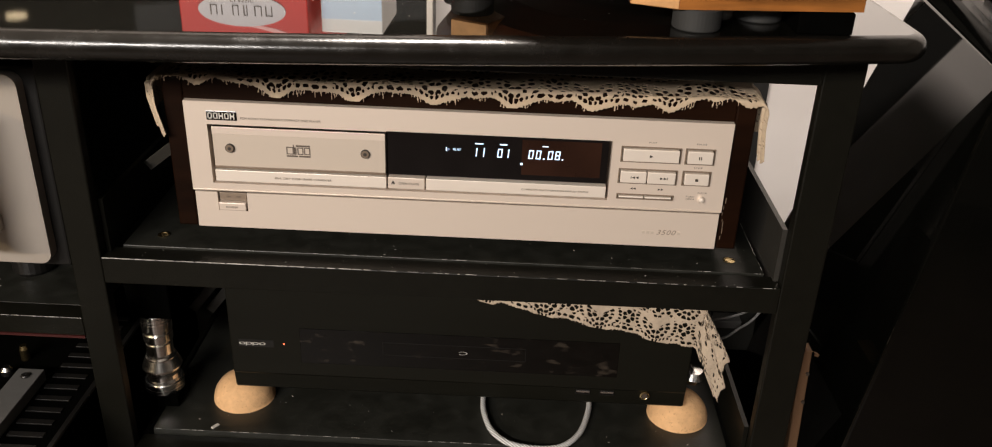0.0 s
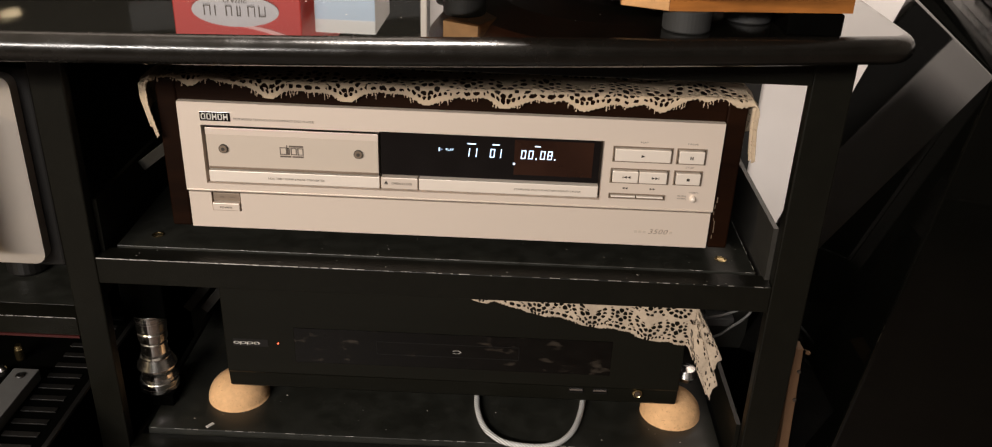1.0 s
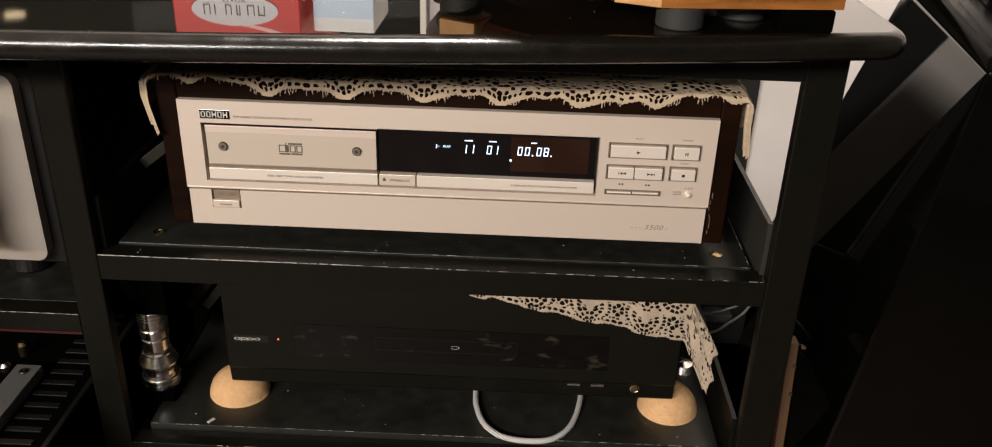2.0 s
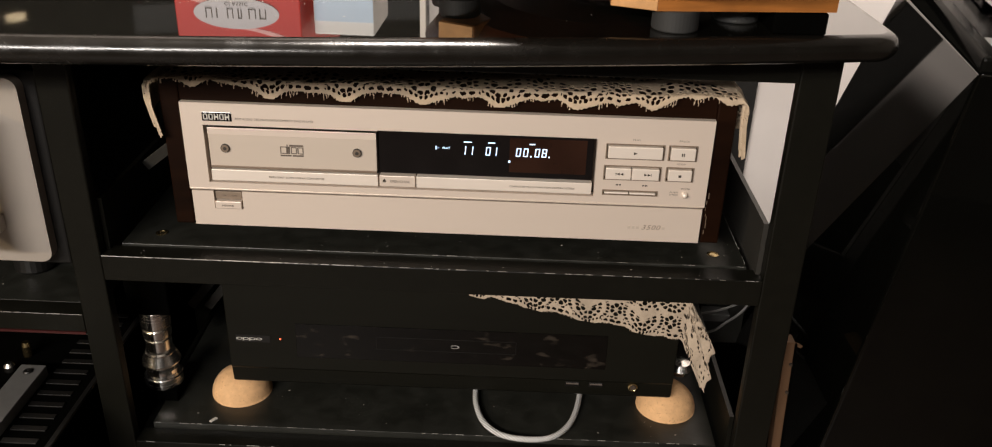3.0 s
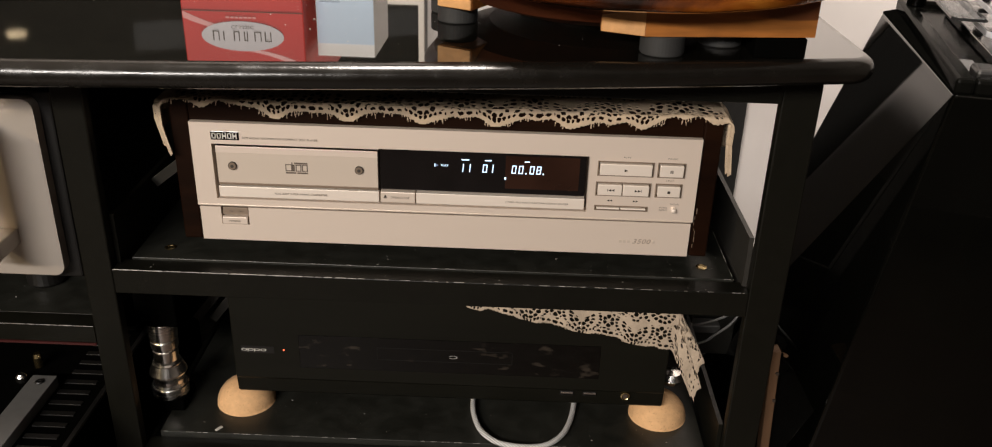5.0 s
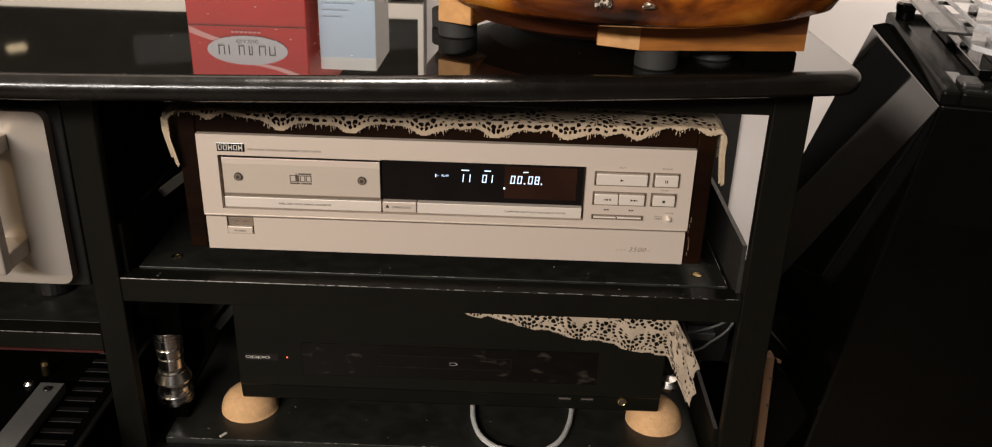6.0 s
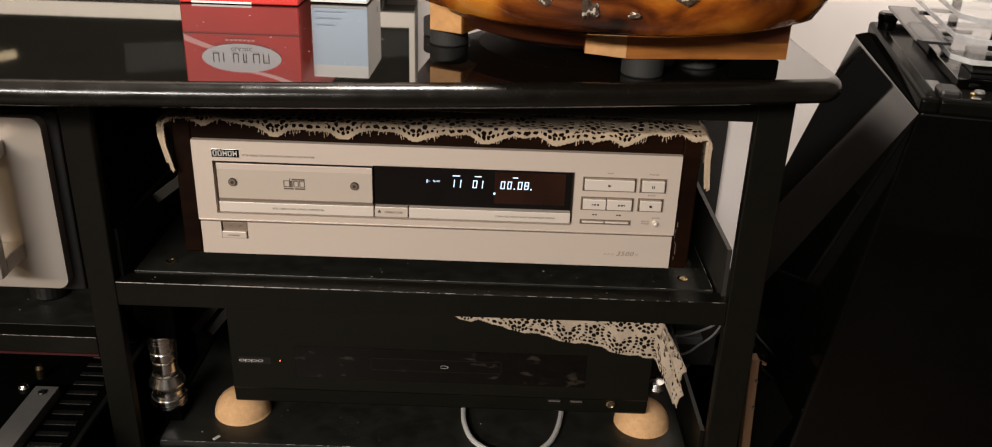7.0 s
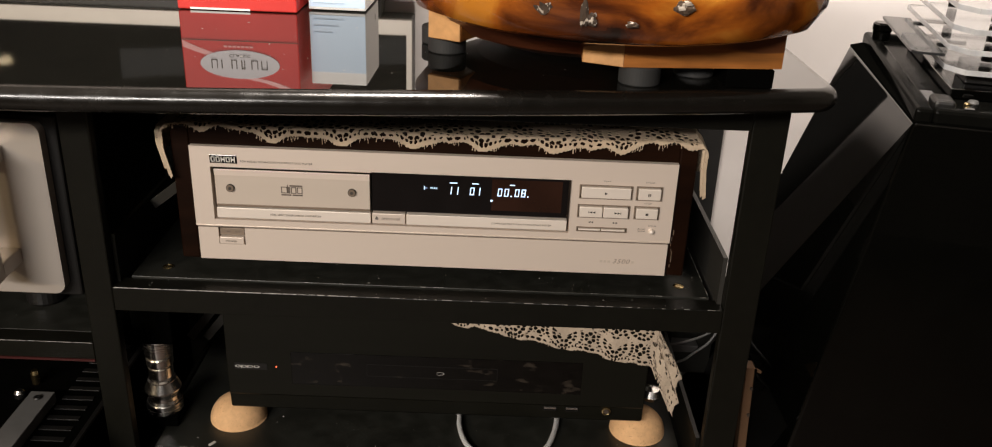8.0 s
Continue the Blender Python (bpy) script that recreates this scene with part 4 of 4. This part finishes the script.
part("pad", box(CX - 0.003, CX + 0.018, CY - 0.018, CY + 0.018, BOARD + 0.0003, BOARD + 0.0124, 0.001), "satin", stack, "black square pad")
tagged(part("black_block", box(CX - 0.019, CX + 0.021, CY - 0.014, CY + 0.024, BOARD + 0.0972, BOARD + 0.137, 0.002), "satin"), "small black block resting on the steel cone stack", "block")


# ---- the amplifier in the other bay ----
AB = -0.0786
amp = thing("amplifier", (-0.345, 0.15, AB), "power amplifier with a thick silver front plate and handles", "amplifier")
AX0, AX1, AZ0, AZ1 = -0.566, -0.1275, -0.0400, 0.1270
part("front_plate", plate(round_rect(AX0, AX1, AZ0, AZ1, 0.010, 8), -0.0060, 0.0050), "silver", amp)
part("case", box(AX0 + 0.008, AX1 + 0.010, 0.0055, 0.36, AZ0 - 0.008, AZ1 + 0.004, 0.002), "black", amp)
for x in (AX0 + 0.05, AX1 - 0.05):
    for y in (0.05, 0.30):
        part("foot", lathe([(0.016, 0), (0.018, 0.003), (0.018, AZ0 - 0.008 - AB)], (x, y, AB), 24), "black", amp)


def handle(x0, x1, z0, z1, y0=-0.050):
    """A flat pull: two short arms and a thick bar."""
    bm = bmesh.new()
    box(x0, x1, y0, y0 + 0.012, z0, z1, 0.002, bm=bm)
    box(x0 + 0.001, x1 + 0.0, y0 + 0.010, -0.0055, z0 + 0.001, z0 + 0.016, 0.0015, bm=bm)
    box(x0 + 0.001, x1 + 0.0, y0 + 0.010, -0.0055, z1 - 0.016, z1 - 0.001, 0.0015, bm=bm)
    return bm


part("handle", handle(-0.1900, -0.1620, -0.0095, 0.1080), "silver", amp, "thick silver pull handle")
part("handle", handle(-0.5440, -0.5150, -0.0095, 0.1080), "silver", amp, "thick silver pull handle")

# the low amplifier on the floor
low_amp = thing("floor_amplifier", (-0.34, 0.06, FLOOR_Z), "black amplifier with slotted cover and silver trim bars", "amplifier")
LZ = -0.1560
part("case", box(-0.60, -0.108, -0.155, 0.30, FLOOR_Z + 0.02, LZ - 0.008, 0.002), "satin", low_amp)
for k in range(26):
    y = -0.150 + 0.0165 * k
    part("fin", box(-0.1530, -0.122, y, y + 0.0062, LZ - 0.009, LZ - 0.0068, 0.0003), "black", low_amp)
part("fin_rail", box(-0.1125, -0.108, -0.155, 0.30, LZ - 0.009, LZ - 0.006, 0.0005), "black", low_amp)
for x0, x1 in ((-0.1800, -0.1565), (-0.56, -0.535)):
    bar = part("trim_bar", box(x0, x1, -0.170, -0.0045, LZ - 0.008, LZ + 0.0035, 0.0006), "grey_metal", low_amp, "flat grey metal trim bar")
    part("screw", lathe([(0.0038, 0), (0.0042, 0.0008), (0.0034, 0.0018), (0.0012, 0.0018), (0.0010, 0.0010)], ((x0 + x1) / 2, -0.0160, LZ + 0.0035), 20), "black", bar)
for x in (-0.57, -0.14):
    for y in (-0.13, 0.27):
        part("foot", lathe([(0.018, 0), (0.020, 0.004), (0.020, 0.022)], (x, y, FLOOR_Z), 20), "black", low_amp)
knob = part("terminal", lathe([(0.004, 0), (0.0052, 0.001), (0.0052, 0.006), (0.003, 0.009), (0.001, 0.0094)], (-0.1950, 0.000, LZ - 0.008), 24), "chrome", low_amp, "polished terminal nut")
part("terminal", lathe([(0.0035, 0), (0.0042, 0.001), (0.0042, 0.012), (0.003, 0.016)], (-0.1900, 0.0250, LZ - 0.008), 20), "brass", low_amp, "copper-coloured terminal")


# ---- on the top: boxes, wood, screen ----
red = thing("tissue_box", (0.018, 0.22, SLAB_Z), "glossy red cardboard tissue box with a pale oval print", "tissue box")
RX0, RX1, RY0, RY1 = -0.0395, 0.0750, 0.1225, 0.330
part("carton", box(RX0, RX1, RY0, RY1, SLAB_Z + 0.0006, SLAB_Z + 0.118, 0.0012), "red_card", red)
part("flap_seam", box(RX0 + 0.0005, RX1 - 0.0005, RY0 - 0.0005, RY0 + 0.001, SLAB_Z + 0.0285, SLAB_Z + 0.0293), "burl_dark", red)
oval = [(0.0165 + 0.0390 * math.cos(2 * math.pi * k / 40), SLAB_Z + 0.0520 + 0.0142 * math.sin(2 * math.pi * k / 40)) for k in range(40)]
ov = part("oval_print", plate(oval, RY0 - 0.0006, RY0 + 0.0006), "oval", red, "pale grey oval print with letter shapes")
letters = []
for k, w in enumerate((0.006, 0.0009, 0.0055, 0.0035, 0.0065, 0.006)):
    x = -0.0115 + 0.0098 * k
    letters += [(x, x + 0.0009, SLAB_Z + 0.0475, SLAB_Z + 0.0565)]
    if w > 0.002:
        letters += [(x + w - 0.0007, x + w, SLAB_Z + 0.0475, SLAB_Z + 0.0565), (x, x + w, SLAB_Z + (0.0558 if k % 2 else 0.0475), SLAB_Z + (0.0565 if k % 2 else 0.0482))]
bars("letter_shapes", letters, RY0 - 0.0011, "soft_print", ov)
lettering("lettering", "CLASSIC", 0.0065, RY0 - 0.0010, SLAB_Z + 0.0418, 0.0030, "soft_print", ov, 0.021)
bars("letter_shapes", [(0.0020 + 0.0042 * k, 0.0052 + 0.0042 * k, SLAB_Z + 0.0335, SLAB_Z + 0.0352) for k in range(7)], RY0 - 0.0006, "pink_card", red)


def ribbon(x0, z0, x1, z1, bow, thick):
    bm = bmesh.new()
    n = 14
    for k in range(n):
        q = []
        for s in (k, k + 1):
            t = s / n
            x = x0 + (x1 - x0) * t
            z = z0 + (z1 - z0) * t + bow * math.sin(math.pi * t)
            q.append((x, z, thick * (0.35 + 0.65 * (1 - t))))
        (xa, za, ta), (xb, zb, tb) = q
        bm.faces.new([bm.verts.new((a, RY0 - 0.0002, c)) for a, c in ((xa, za), (xb, zb), (xb, zb + tb), (xa, za + ta))])
    return bm


part("ribbon_print", ribbon(RX0 + 0.001, SLAB_Z + 0.0295, 0.016, SLAB_Z + 0.0450, 0.003, 0.0065), "pink_card", red, "pale curved ribbon print")
part("ribbon_print", ribbon(RX1 - 0.001, SLAB_Z + 0.0780, 0.020, SLAB_Z + 0.0640, -0.003, 0.0060), "pink_card", red)
part("base_print", box(RX0 + 0.012, RX1 - 0.045, RY0 - 0.0004, RY0 + 0.001, SLAB_Z + 0.0008, SLAB_Z + 0.0026), "white_card", red)
blue = thing("medicine_box", (0.112, 0.18, SLAB_Z), "pale blue and white cardboard box, upright on the top", "cardboard box")
tilt = Matrix.Translation((0.0825, 0.1420, 0)) @ Matrix.Rotation(radians(-1.5), 4, "Z") @ Matrix.Translation((-0.0825, -0.1420, 0))
part("carton", turned(box(0.0825, 0.1385, 0.1420, 0.2220, SLAB_Z + 0.0012, SLAB_Z + 0.0735, 0.0010), tilt), "white_card", blue)
part("blue_print", turned(box(0.0835, 0.1380, 0.1415, 0.1440, SLAB_Z + 0.0040, SLAB_Z + 0.0610), tilt), "blue_card", blue, "pale blue printed front")
for k in range(3):
    part("letter_shapes", turned(box(0.0870, 0.1180 - 0.006 * k, 0.1411, 0.1416, SLAB_Z + 0.0080 + 0.0065 * k, SLAB_Z + 0.0086 + 0.0065 * k), tilt), "faint_print", blue)
part("letter_shapes", turned(box(0.1384, 0.1389, 0.199, 0.2005, SLAB_Z + 0.012, SLAB_Z + 0.018), tilt), "grey_print", blue)

# burl wood stand on pine blocks and rubber pucks
burl = thing("burl_stand", (0.372, 0.0, SLAB_Z + 0.02), "varnished orange burl wood disc on pine blocks", "wooden stand")


def burl_disc(cx, cy, a, b, z0, z1, seed):
    """An uneven live-edge disc, round below."""
    bm = bmesh.new()
    prof = [(0.0, 0.0), (0.55, -0.001), (0.86, 0.001), (0.945, 0.006), (0.988, 0.018), (1.0, 0.036), (0.985, 0.052), (0.95, 0.064), (0.90, 0.070), (0.5, 0.072), (0.0, 0.072)]
    seg = 120
    rings = []
    k1 = (z1 - z0) / 0.072
    for r, z in prof[1:-1]:
        ring = []
        for s in range(seg):
            t = 2 * math.pi * s / seg
            dirn = Vector((math.cos(t), math.sin(t), z * 14))
            rr = r * (1 + 0.035 * noise.noise(dirn * 1.6 + Vector((seed, 0, 0))) + (0.014 * noise.noise(dirn * 7) if r > 0.8 else 0))
            zz = z0 + k1 * z + 0.0015 * noise.noise(dirn * 1.3 + Vector((0, seed, 4))) * r
            ring.append(bm.verts.new((cx + a * rr * math.cos(t), cy + b * rr * math.sin(t), zz)))
        rings.append(ring)
    for p, q in zip(rings, rings[1:]):
        for s in range(seg):
            f = bm.faces.new((p[s], p[(s + 1) % seg], q[(s + 1) % seg], q[s]))
            f.smooth = True
    bm.faces.new(list(reversed(rings[0])))
    bm.faces.new(rings[-1])
    return bm


part("burl_slab", burl_disc(0.362, -0.004, 0.168, 0.162, 0.2452, 0.3240, 5.0), "burl", burl, "knotty varnished burl with pitted bark pockets")
part("under_disc", lathe([(0.050, 0.0), (0.095, 0.003), (0.122, 0.012), (0.142, 0.026), (0.150, 0.036)], (0.346, 0.050, 0.2105), 80), "burl_dark", burl, "dark red underside turned to a shallow bowl")


def bark_pocket(ang, z, wide, tall, seed):
    """A rough hollow in the live edge."""
    bm = bmesh.new()
    bmesh.ops.create_icosphere(bm, subdivisions=3, radius=1.0)
    for v in bm.verts:
        v.co *= 1 + 0.45 * noise.noise(v.co * 1.7 + Vector((seed, 0, 0))) + 0.2 * noise.noise(v.co * 5)
        v.co = Vector((v.co.x * wide, v.co.y * 0.0014, v.co.z * tall))
    t = radians(ang)
    m = Matrix.Translation((0.362 + 0.1665 * math.cos(t), -0.004 + 0.1610 * math.sin(t), z + 0.001)) @ Matrix.Rotation(t + math.pi / 2, 4, "Z")
    return turned(bm, m)


for k, (ang, z, wide, tall) in enumerate(((-112.5, 0.276, 0.0080, 0.0085), (-103.0, 0.274, 0.0032, 0.0130), (-101.0, 0.266, 0.0030, 0.0045), (-92, 0.264, 0.0040, 0.0022), (-80.5, 0.276, 0.0065, 0.0045))):
    part("bark_pocket", bark_pocket(ang, z, wide, tall, k * 3.1), "bark", burl, "rough grey-brown bark pocket")


def block(x, y, ang, length, width, z0, z1):
    b = part("block", turned(box(-length / 2, length / 2, -width / 2, width / 2, z0, z1, 0.0012), Matrix.Translation((x, y, 0)) @ Matrix.Rotation(radians(ang), 4, "Z")), "pine", burl, "sawn orange pine block")
    return b


PINE_LOW, PINE_TOP = 0.2196, 0.2470
outline = [(0.3630, -0.0950), (0.4840, -0.0815), (0.4780, 0.0900), (0.3420, 0.0900), (0.3330, -0.0830)]
part("block", prism(outline, PINE_LOW, PINE_TOP, 0.0012), "pine", burl, "sawn orange pine block with a slanted pale end")
part("end_chip", prism([(0.3622, -0.0957), (0.3626, -0.0945), (0.3338, -0.0830), (0.3332, -0.0841)], PINE_LOW + 0.0005, PINE_TOP - 0.0013), "endgrain", burl)
block(0.2520, 0.0190, 62.0, 0.110, 0.030, PINE_LOW, PINE_TOP)
part("end_chip", turned(box(-0.0008, 0.0004, -0.0146, 0.0146, PINE_LOW + 0.0010, PINE_TOP - 0.001), Matrix.Translation((0.2520, 0.0190, 0)) @ Matrix.Rotation(radians(62), 4, "Z") @ Matrix.Translation((-0.0552, 0, 0))), "endgrain", burl)
for x, y in ((0.3775, -0.0805), (0.2270, -0.0030), (0.2190, 0.0280), (0.4250, -0.0480), (0.462, 0.07)):
    tagged(part("rubber_puck", lathe([(0.0152, 0), (0.0159, 0.001), (0.0159, 0.0134), (0.0152, 0.0143)], (x, y, SLAB_Z + 0.0002), 40), "rubber"), "dark grey rubber puck under a pine block", "puck", "pucks under the wooden stand")

# black block added mostly as the pine block's dark reflection in the lacquer
tagged(part("black_block", box(0.4420, 0.4780, -0.0860, -0.0400, SLAB_Z + 0.0002, SLAB_Z + 0.0144, 0.001), "satin"), "square black block, mostly standing for the pine block's dark reflection", "block")

# flat screen behind, on the wall
tv = thing("television", (-0.35, WALL_Y - 0.03, 0.31), "dark flat screen with a pale silver bezel", "television")
TX0, TX1, TZ0, TZ1 = -0.95, 0.144, 0.297, 0.95
part("back", box(TX0, TX1, WALL_Y - 0.050, WALL_Y - 0.002, TZ0, TZ1, 0.003), "black", tv)
part("stand", box(TX0 + 0.10, 0.100, WALL_Y - 0.066, WALL_Y - 0.012, SLAB_Z + 0.0004, TZ0 - 0.002, 0.004), "black", tv, "wide black stand")
part("bezel", frame_plate((TX0, TX1, TZ0, TZ1), ((TX0 + 0.010, TX1 - 0.0075, TZ0 + 0.0215, TZ1 - 0.012),), WALL_Y - 0.062, WALL_Y - 0.0495), "bezel", tv)
part("screen", box(TX0 + 0.009, TX1 - 0.0070, WALL_Y - 0.054, WALL_Y - 0.0500, TZ0 + 0.0205, TZ1 - 0.011), "screen", tv)


# ---- the loudspeaker ----
spk = thing("loudspeaker", (0.85, 0.15, FLOOR_Z), "tall piano-black loudspeaker with sloping sides", "loudspeaker")
ST = 0.1600
U = Vector((0.069, 0.318, 0)).normalized()       # along its left edge, to the back
V = Vector((0.318, -0.069, 0)).normalized()      # along its front edge, to the right
A = Vector((0.6350, 0.0070, ST))
WIDE, DEEP = 0.300, 0.335
SPK_FOOT = -0.40


def spk_ring(z):
    d = ST - z
    fl = A + Vector((-0.192, -0.080, -1)) * d
    bl = Vector((0.6850, 0.3115, ST)) + Vector((-0.290, 0.10, -1)) * d
    fr = A + V * WIDE + Vector((0.150, -0.150, -1)) * d
    br = A + V * WIDE + U * DEEP + Vector((0.150, 0.00, -1)) * d
    return [fl, fr, br, bl]


def cabinet_body(z0, z1, bevel):
    """The tapering cabinet between two heights."""
    bm = bmesh.new()
    a, b = [[bm.verts.new(p) for p in spk_ring(z)] for z in (z0, z1)]
    bm.faces.new(list(reversed(a)))
    bm.faces.new(b)
    for k in range(4):
        bm.faces.new((a[k], a[(k + 1) % 4], b[(k + 1) % 4], b[k]))
    bmesh.ops.recalc_face_normals(bm, faces=bm.faces)
    bmesh.ops.bevel(bm, geom=list(bm.edges), offset=bevel, segments=4, profile=0.5, affect="EDGES")
    return bm


part("cabinet", cabinet_body(SPK_FOOT, ST - 0.004, 0.0035), "piano", spk, "piano-black lacquered cabinet with rounded edges")
part("plinth", box(0.58, 0.97, 0.02, 0.34, FLOOR_Z + 0.0005, SPK_FOOT + 0.001, 0.003), "satin", spk, "satin black plinth")


def on_top(u0, u1, v0, v1, z0, z1, bevel=0.0):
    """A box on the top, in metres along the left edge (u) and the front edge (v)."""
    bm = box(v0, v1, u0, u1, z0, z1, bevel)
    m = Matrix((( V.x, U.x, 0, A.x), (V.y, U.y, 0, A.y), (0, 0, 1, 0), (0, 0, 0, 1)))
    return turned(bm, m)


def top_point(u, v, z):
    p = A + U * u + V * v
    return (p.x, p.y, z)


for u0, u1, v0, v1 in ((0.001, 0.333, -0.0005, 0.015), (0.320, 0.333, 0.015, 0.285), (0.001, 0.333, 0.285, 0.299), (0.001, 0.015, 0.015, 0.285)):
    part("rim", on_top(u0, u1, v0, v1, ST - 0.006, ST + 0.009, 0.0035), "rim", spk, "black moulded rim round the top")
shoulder = [A - V * 0.0004, A + U * 0.002 + V * 0.004, A + U * 0.333 + V * 0.004, Vector((0.6846, 0.3130, ST))]
part("shoulder", prism([(p.x, p.y) for p in shoulder], ST - 0.0060, ST - 0.0030, 0.0008), "satin", spk, "satin black shoulder beside the rim")
part("top_plate", on_top(0.016, 0.319, 0.016, 0.284, ST - 0.006, ST + 0.002), "rim", spk)
part("label_strip", on_top(0.050, 0.090, 0.019, 0.030, ST + 0.002, ST + 0.0035, 0.0004), "grey_metal", spk, "grey label strip with letter shapes")
part("clip", on_top(0.020, 0.048, 0.018, 0.036, ST + 0.002, ST + 0.012, 0.003), "black", spk)
part("screw_post", lathe([(0.009, 0), (0.010, 0.002), (0.010, 0.010), (0.011, 0.012), (0.011, 0.018), (0.009, 0.020)], top_point(0.292, 0.012, ST + 0.0085), 24), "piano", spk, "black round thumb screw")
for u, v in ((0.030, 0.050), (0.030, 0.120), (0.060, 0.060)):
    part("screw", lathe([(0.0045, 0), (0.005, 0.001), (0.004, 0.003), (0.001, 0.003)], top_point(u, v, ST + 0.002), 20), "grey_metal", spk)
part("terminal", lathe([(0.0026, 0), (0.0026, 0.006), (0.0018, 0.0072)], top_point(0.034, 0.048, ST + 0.002), 16), "brass", spk, "small brass terminal")

acry = thing("acrylic_stand", top_point(0.16, 0.18, ST + 0.003), "stack of clear acrylic plates with black spacers", "acrylic stand")


def acrylic_plate(u0, u1, v0, v1, cut, z, thick=0.0048):
    out = [(u0 + cut, v0), (u0, v0 + cut * 0.7), (u0, v1), (u1, v1), (u1, v0 + cut * 0.3), (u1 - cut * 0.3, v0)]
    pts = []
    for u, v in out:
        p = A + U * u + V * v
        pts.append((p.x, p.y))
    return prism(pts, z, z + thick, 0.0004)


part("base_plate", on_top(0.070, 0.285, 0.042, 0.28, ST + 0.0025, ST + 0.012, 0.001), "piano", acry, "black base plate")
part("riser", on_top(0.095, 0.135, 0.058, 0.105, ST + 0.0122, ST + 0.0262, 0.001), "black", acry)
part("riser", on_top(0.22, 0.26, 0.12, 0.20, ST + 0.0122, ST + 0.0262, 0.001), "black", acry)
for k in range(4):
    clear = part("acrylic_plate", acrylic_plate(0.064, 0.30, 0.034, 0.275, 0.020, ST + 0.0265 + 0.0185 * k), "acrylic", acry)
    clear.data.materials.append(M["acrylic_edge"])
    for face in clear.data.polygons:
        if abs(face.normal.z) < 0.8:
            face.material_index = 1
for u, v in ((0.105, 0.075), (0.27, 0.075), (0.105, 0.25), (0.27, 0.25)):
    for k in range(3):
        part("spacer", rod(top_point(u, v, ST + 0.0327 + 0.0185 * k), top_point(u, v, ST + 0.0448 + 0.0185 * k), 0.005, 16), "black", acry)
part("smoked_plate", acrylic_plate(0.085, 0.262, 0.004, 0.033, 0.006, ST + 0.0380, 0.0026), "smoked", acry, "thin smoked acrylic plate")
part("plate_peg", rod(top_point(0.13, 0.034, ST + 0.0395), top_point(0.13, 0.060, ST + 0.0395), 0.002, 10), "black", acry)
part("plate_peg", rod(top_point(0.23, 0.030, ST + 0.0405), top_point(0.23, 0.060, ST + 0.0405), 0.002, 10), "black", acry)
tagged(part("wooden_rod", rod(top_point(0.14, 0.205, ST + 0.1010), top_point(0.25, 0.120, ST + 0.165), 0.007, 16), "raw_wood"), "brown wooden rod resting on the acrylic stand", "rod")

# a raw wooden crate standing between rack and loudspeaker
lath = thing("wooden_crate", (0.530, 0.02, FLOOR_Z), "raw brown wooden crate standing on the floor", "crate")
lean = Matrix.Translation((0.5240, 0.0, -0.096)) @ Matrix.Rotation(radians(-3.0), 4, "Y")
part("upright", turned(box(0.0, 0.0085, -0.001, 0.012, -0.250, 0.0, 0.0008), lean), "raw_wood", lath)
part("crosspiece", turned(box(0.0, 0.013, 0, 0.004, -0.003, 0.0, 0.0004), Matrix.Translation((0.5320, 0.002, -0.0975)) @ Matrix.Rotation(radians(20), 4, "Z") @ Matrix.Rotation(radians(30), 4, "Y")), "raw_wood", lath)
# dark panel added to keep the upright out of the cabinet's reflection
part("side_panel", turned(box(0.0087, 0.0115, 0.001, 0.045, -0.250, -0.004, 0.0004), lean), "satin", lath, "dark inner side panel, added to block the upright's reflection")
part("base", box(0.5270, 0.5410, 0.001, 0.011, FLOOR_Z, -0.338, 0.001), "satin", lath)
for z in (-0.024, -0.055):
    part("nail", turned(rod((0.0070, -0.0005, z), (0.0070, -0.0030, z), 0.0016, 10), lean), "shadow_gap", lath)

# cables behind the lower shelf
tagged(part("signal_cable", tube([(0.470, 0.215, -0.235), (0.507, 0.20, -0.218), (0.524, 0.20, -0.205), (0.541, 0.20, -0.188), (0.556, 0.21, -0.168)], 0.0015, 8), "grey_cable", smooth=True), "thin grey signal cable behind the rack", "cable", "cables behind the rack")
tagged(part("signal_cable", tube([(0.480, 0.222, -0.212), (0.514, 0.205, -0.192), (0.540, 0.205, -0.179), (0.558, 0.21, -0.165)], 0.0014, 8), "grey_cable", smooth=True), "thin grey signal cable behind the rack", "cable", "cables behind the rack")
tagged(part("metal_plate", box(0.5000, 0.5340, 0.222, 0.2410, -0.2180, -0.2080, 0.001), "grey_metal"), "small dull metal plate fixed on the rack's rear post", "metal plate")


# a scrap on the lower shelf
tagged(part("paper_scrap", turned(box(-0.004, 0.004, -0.0016, 0.0016, 0.0, 0.0012, 0.0004), Matrix.Translation((-0.006, -0.003, BOARD + 0.0002)) @ Matrix.Rotation(radians(55), 4, "Z")), "dust"), "tiny pale scrap lying on the black shelf", "scrap")
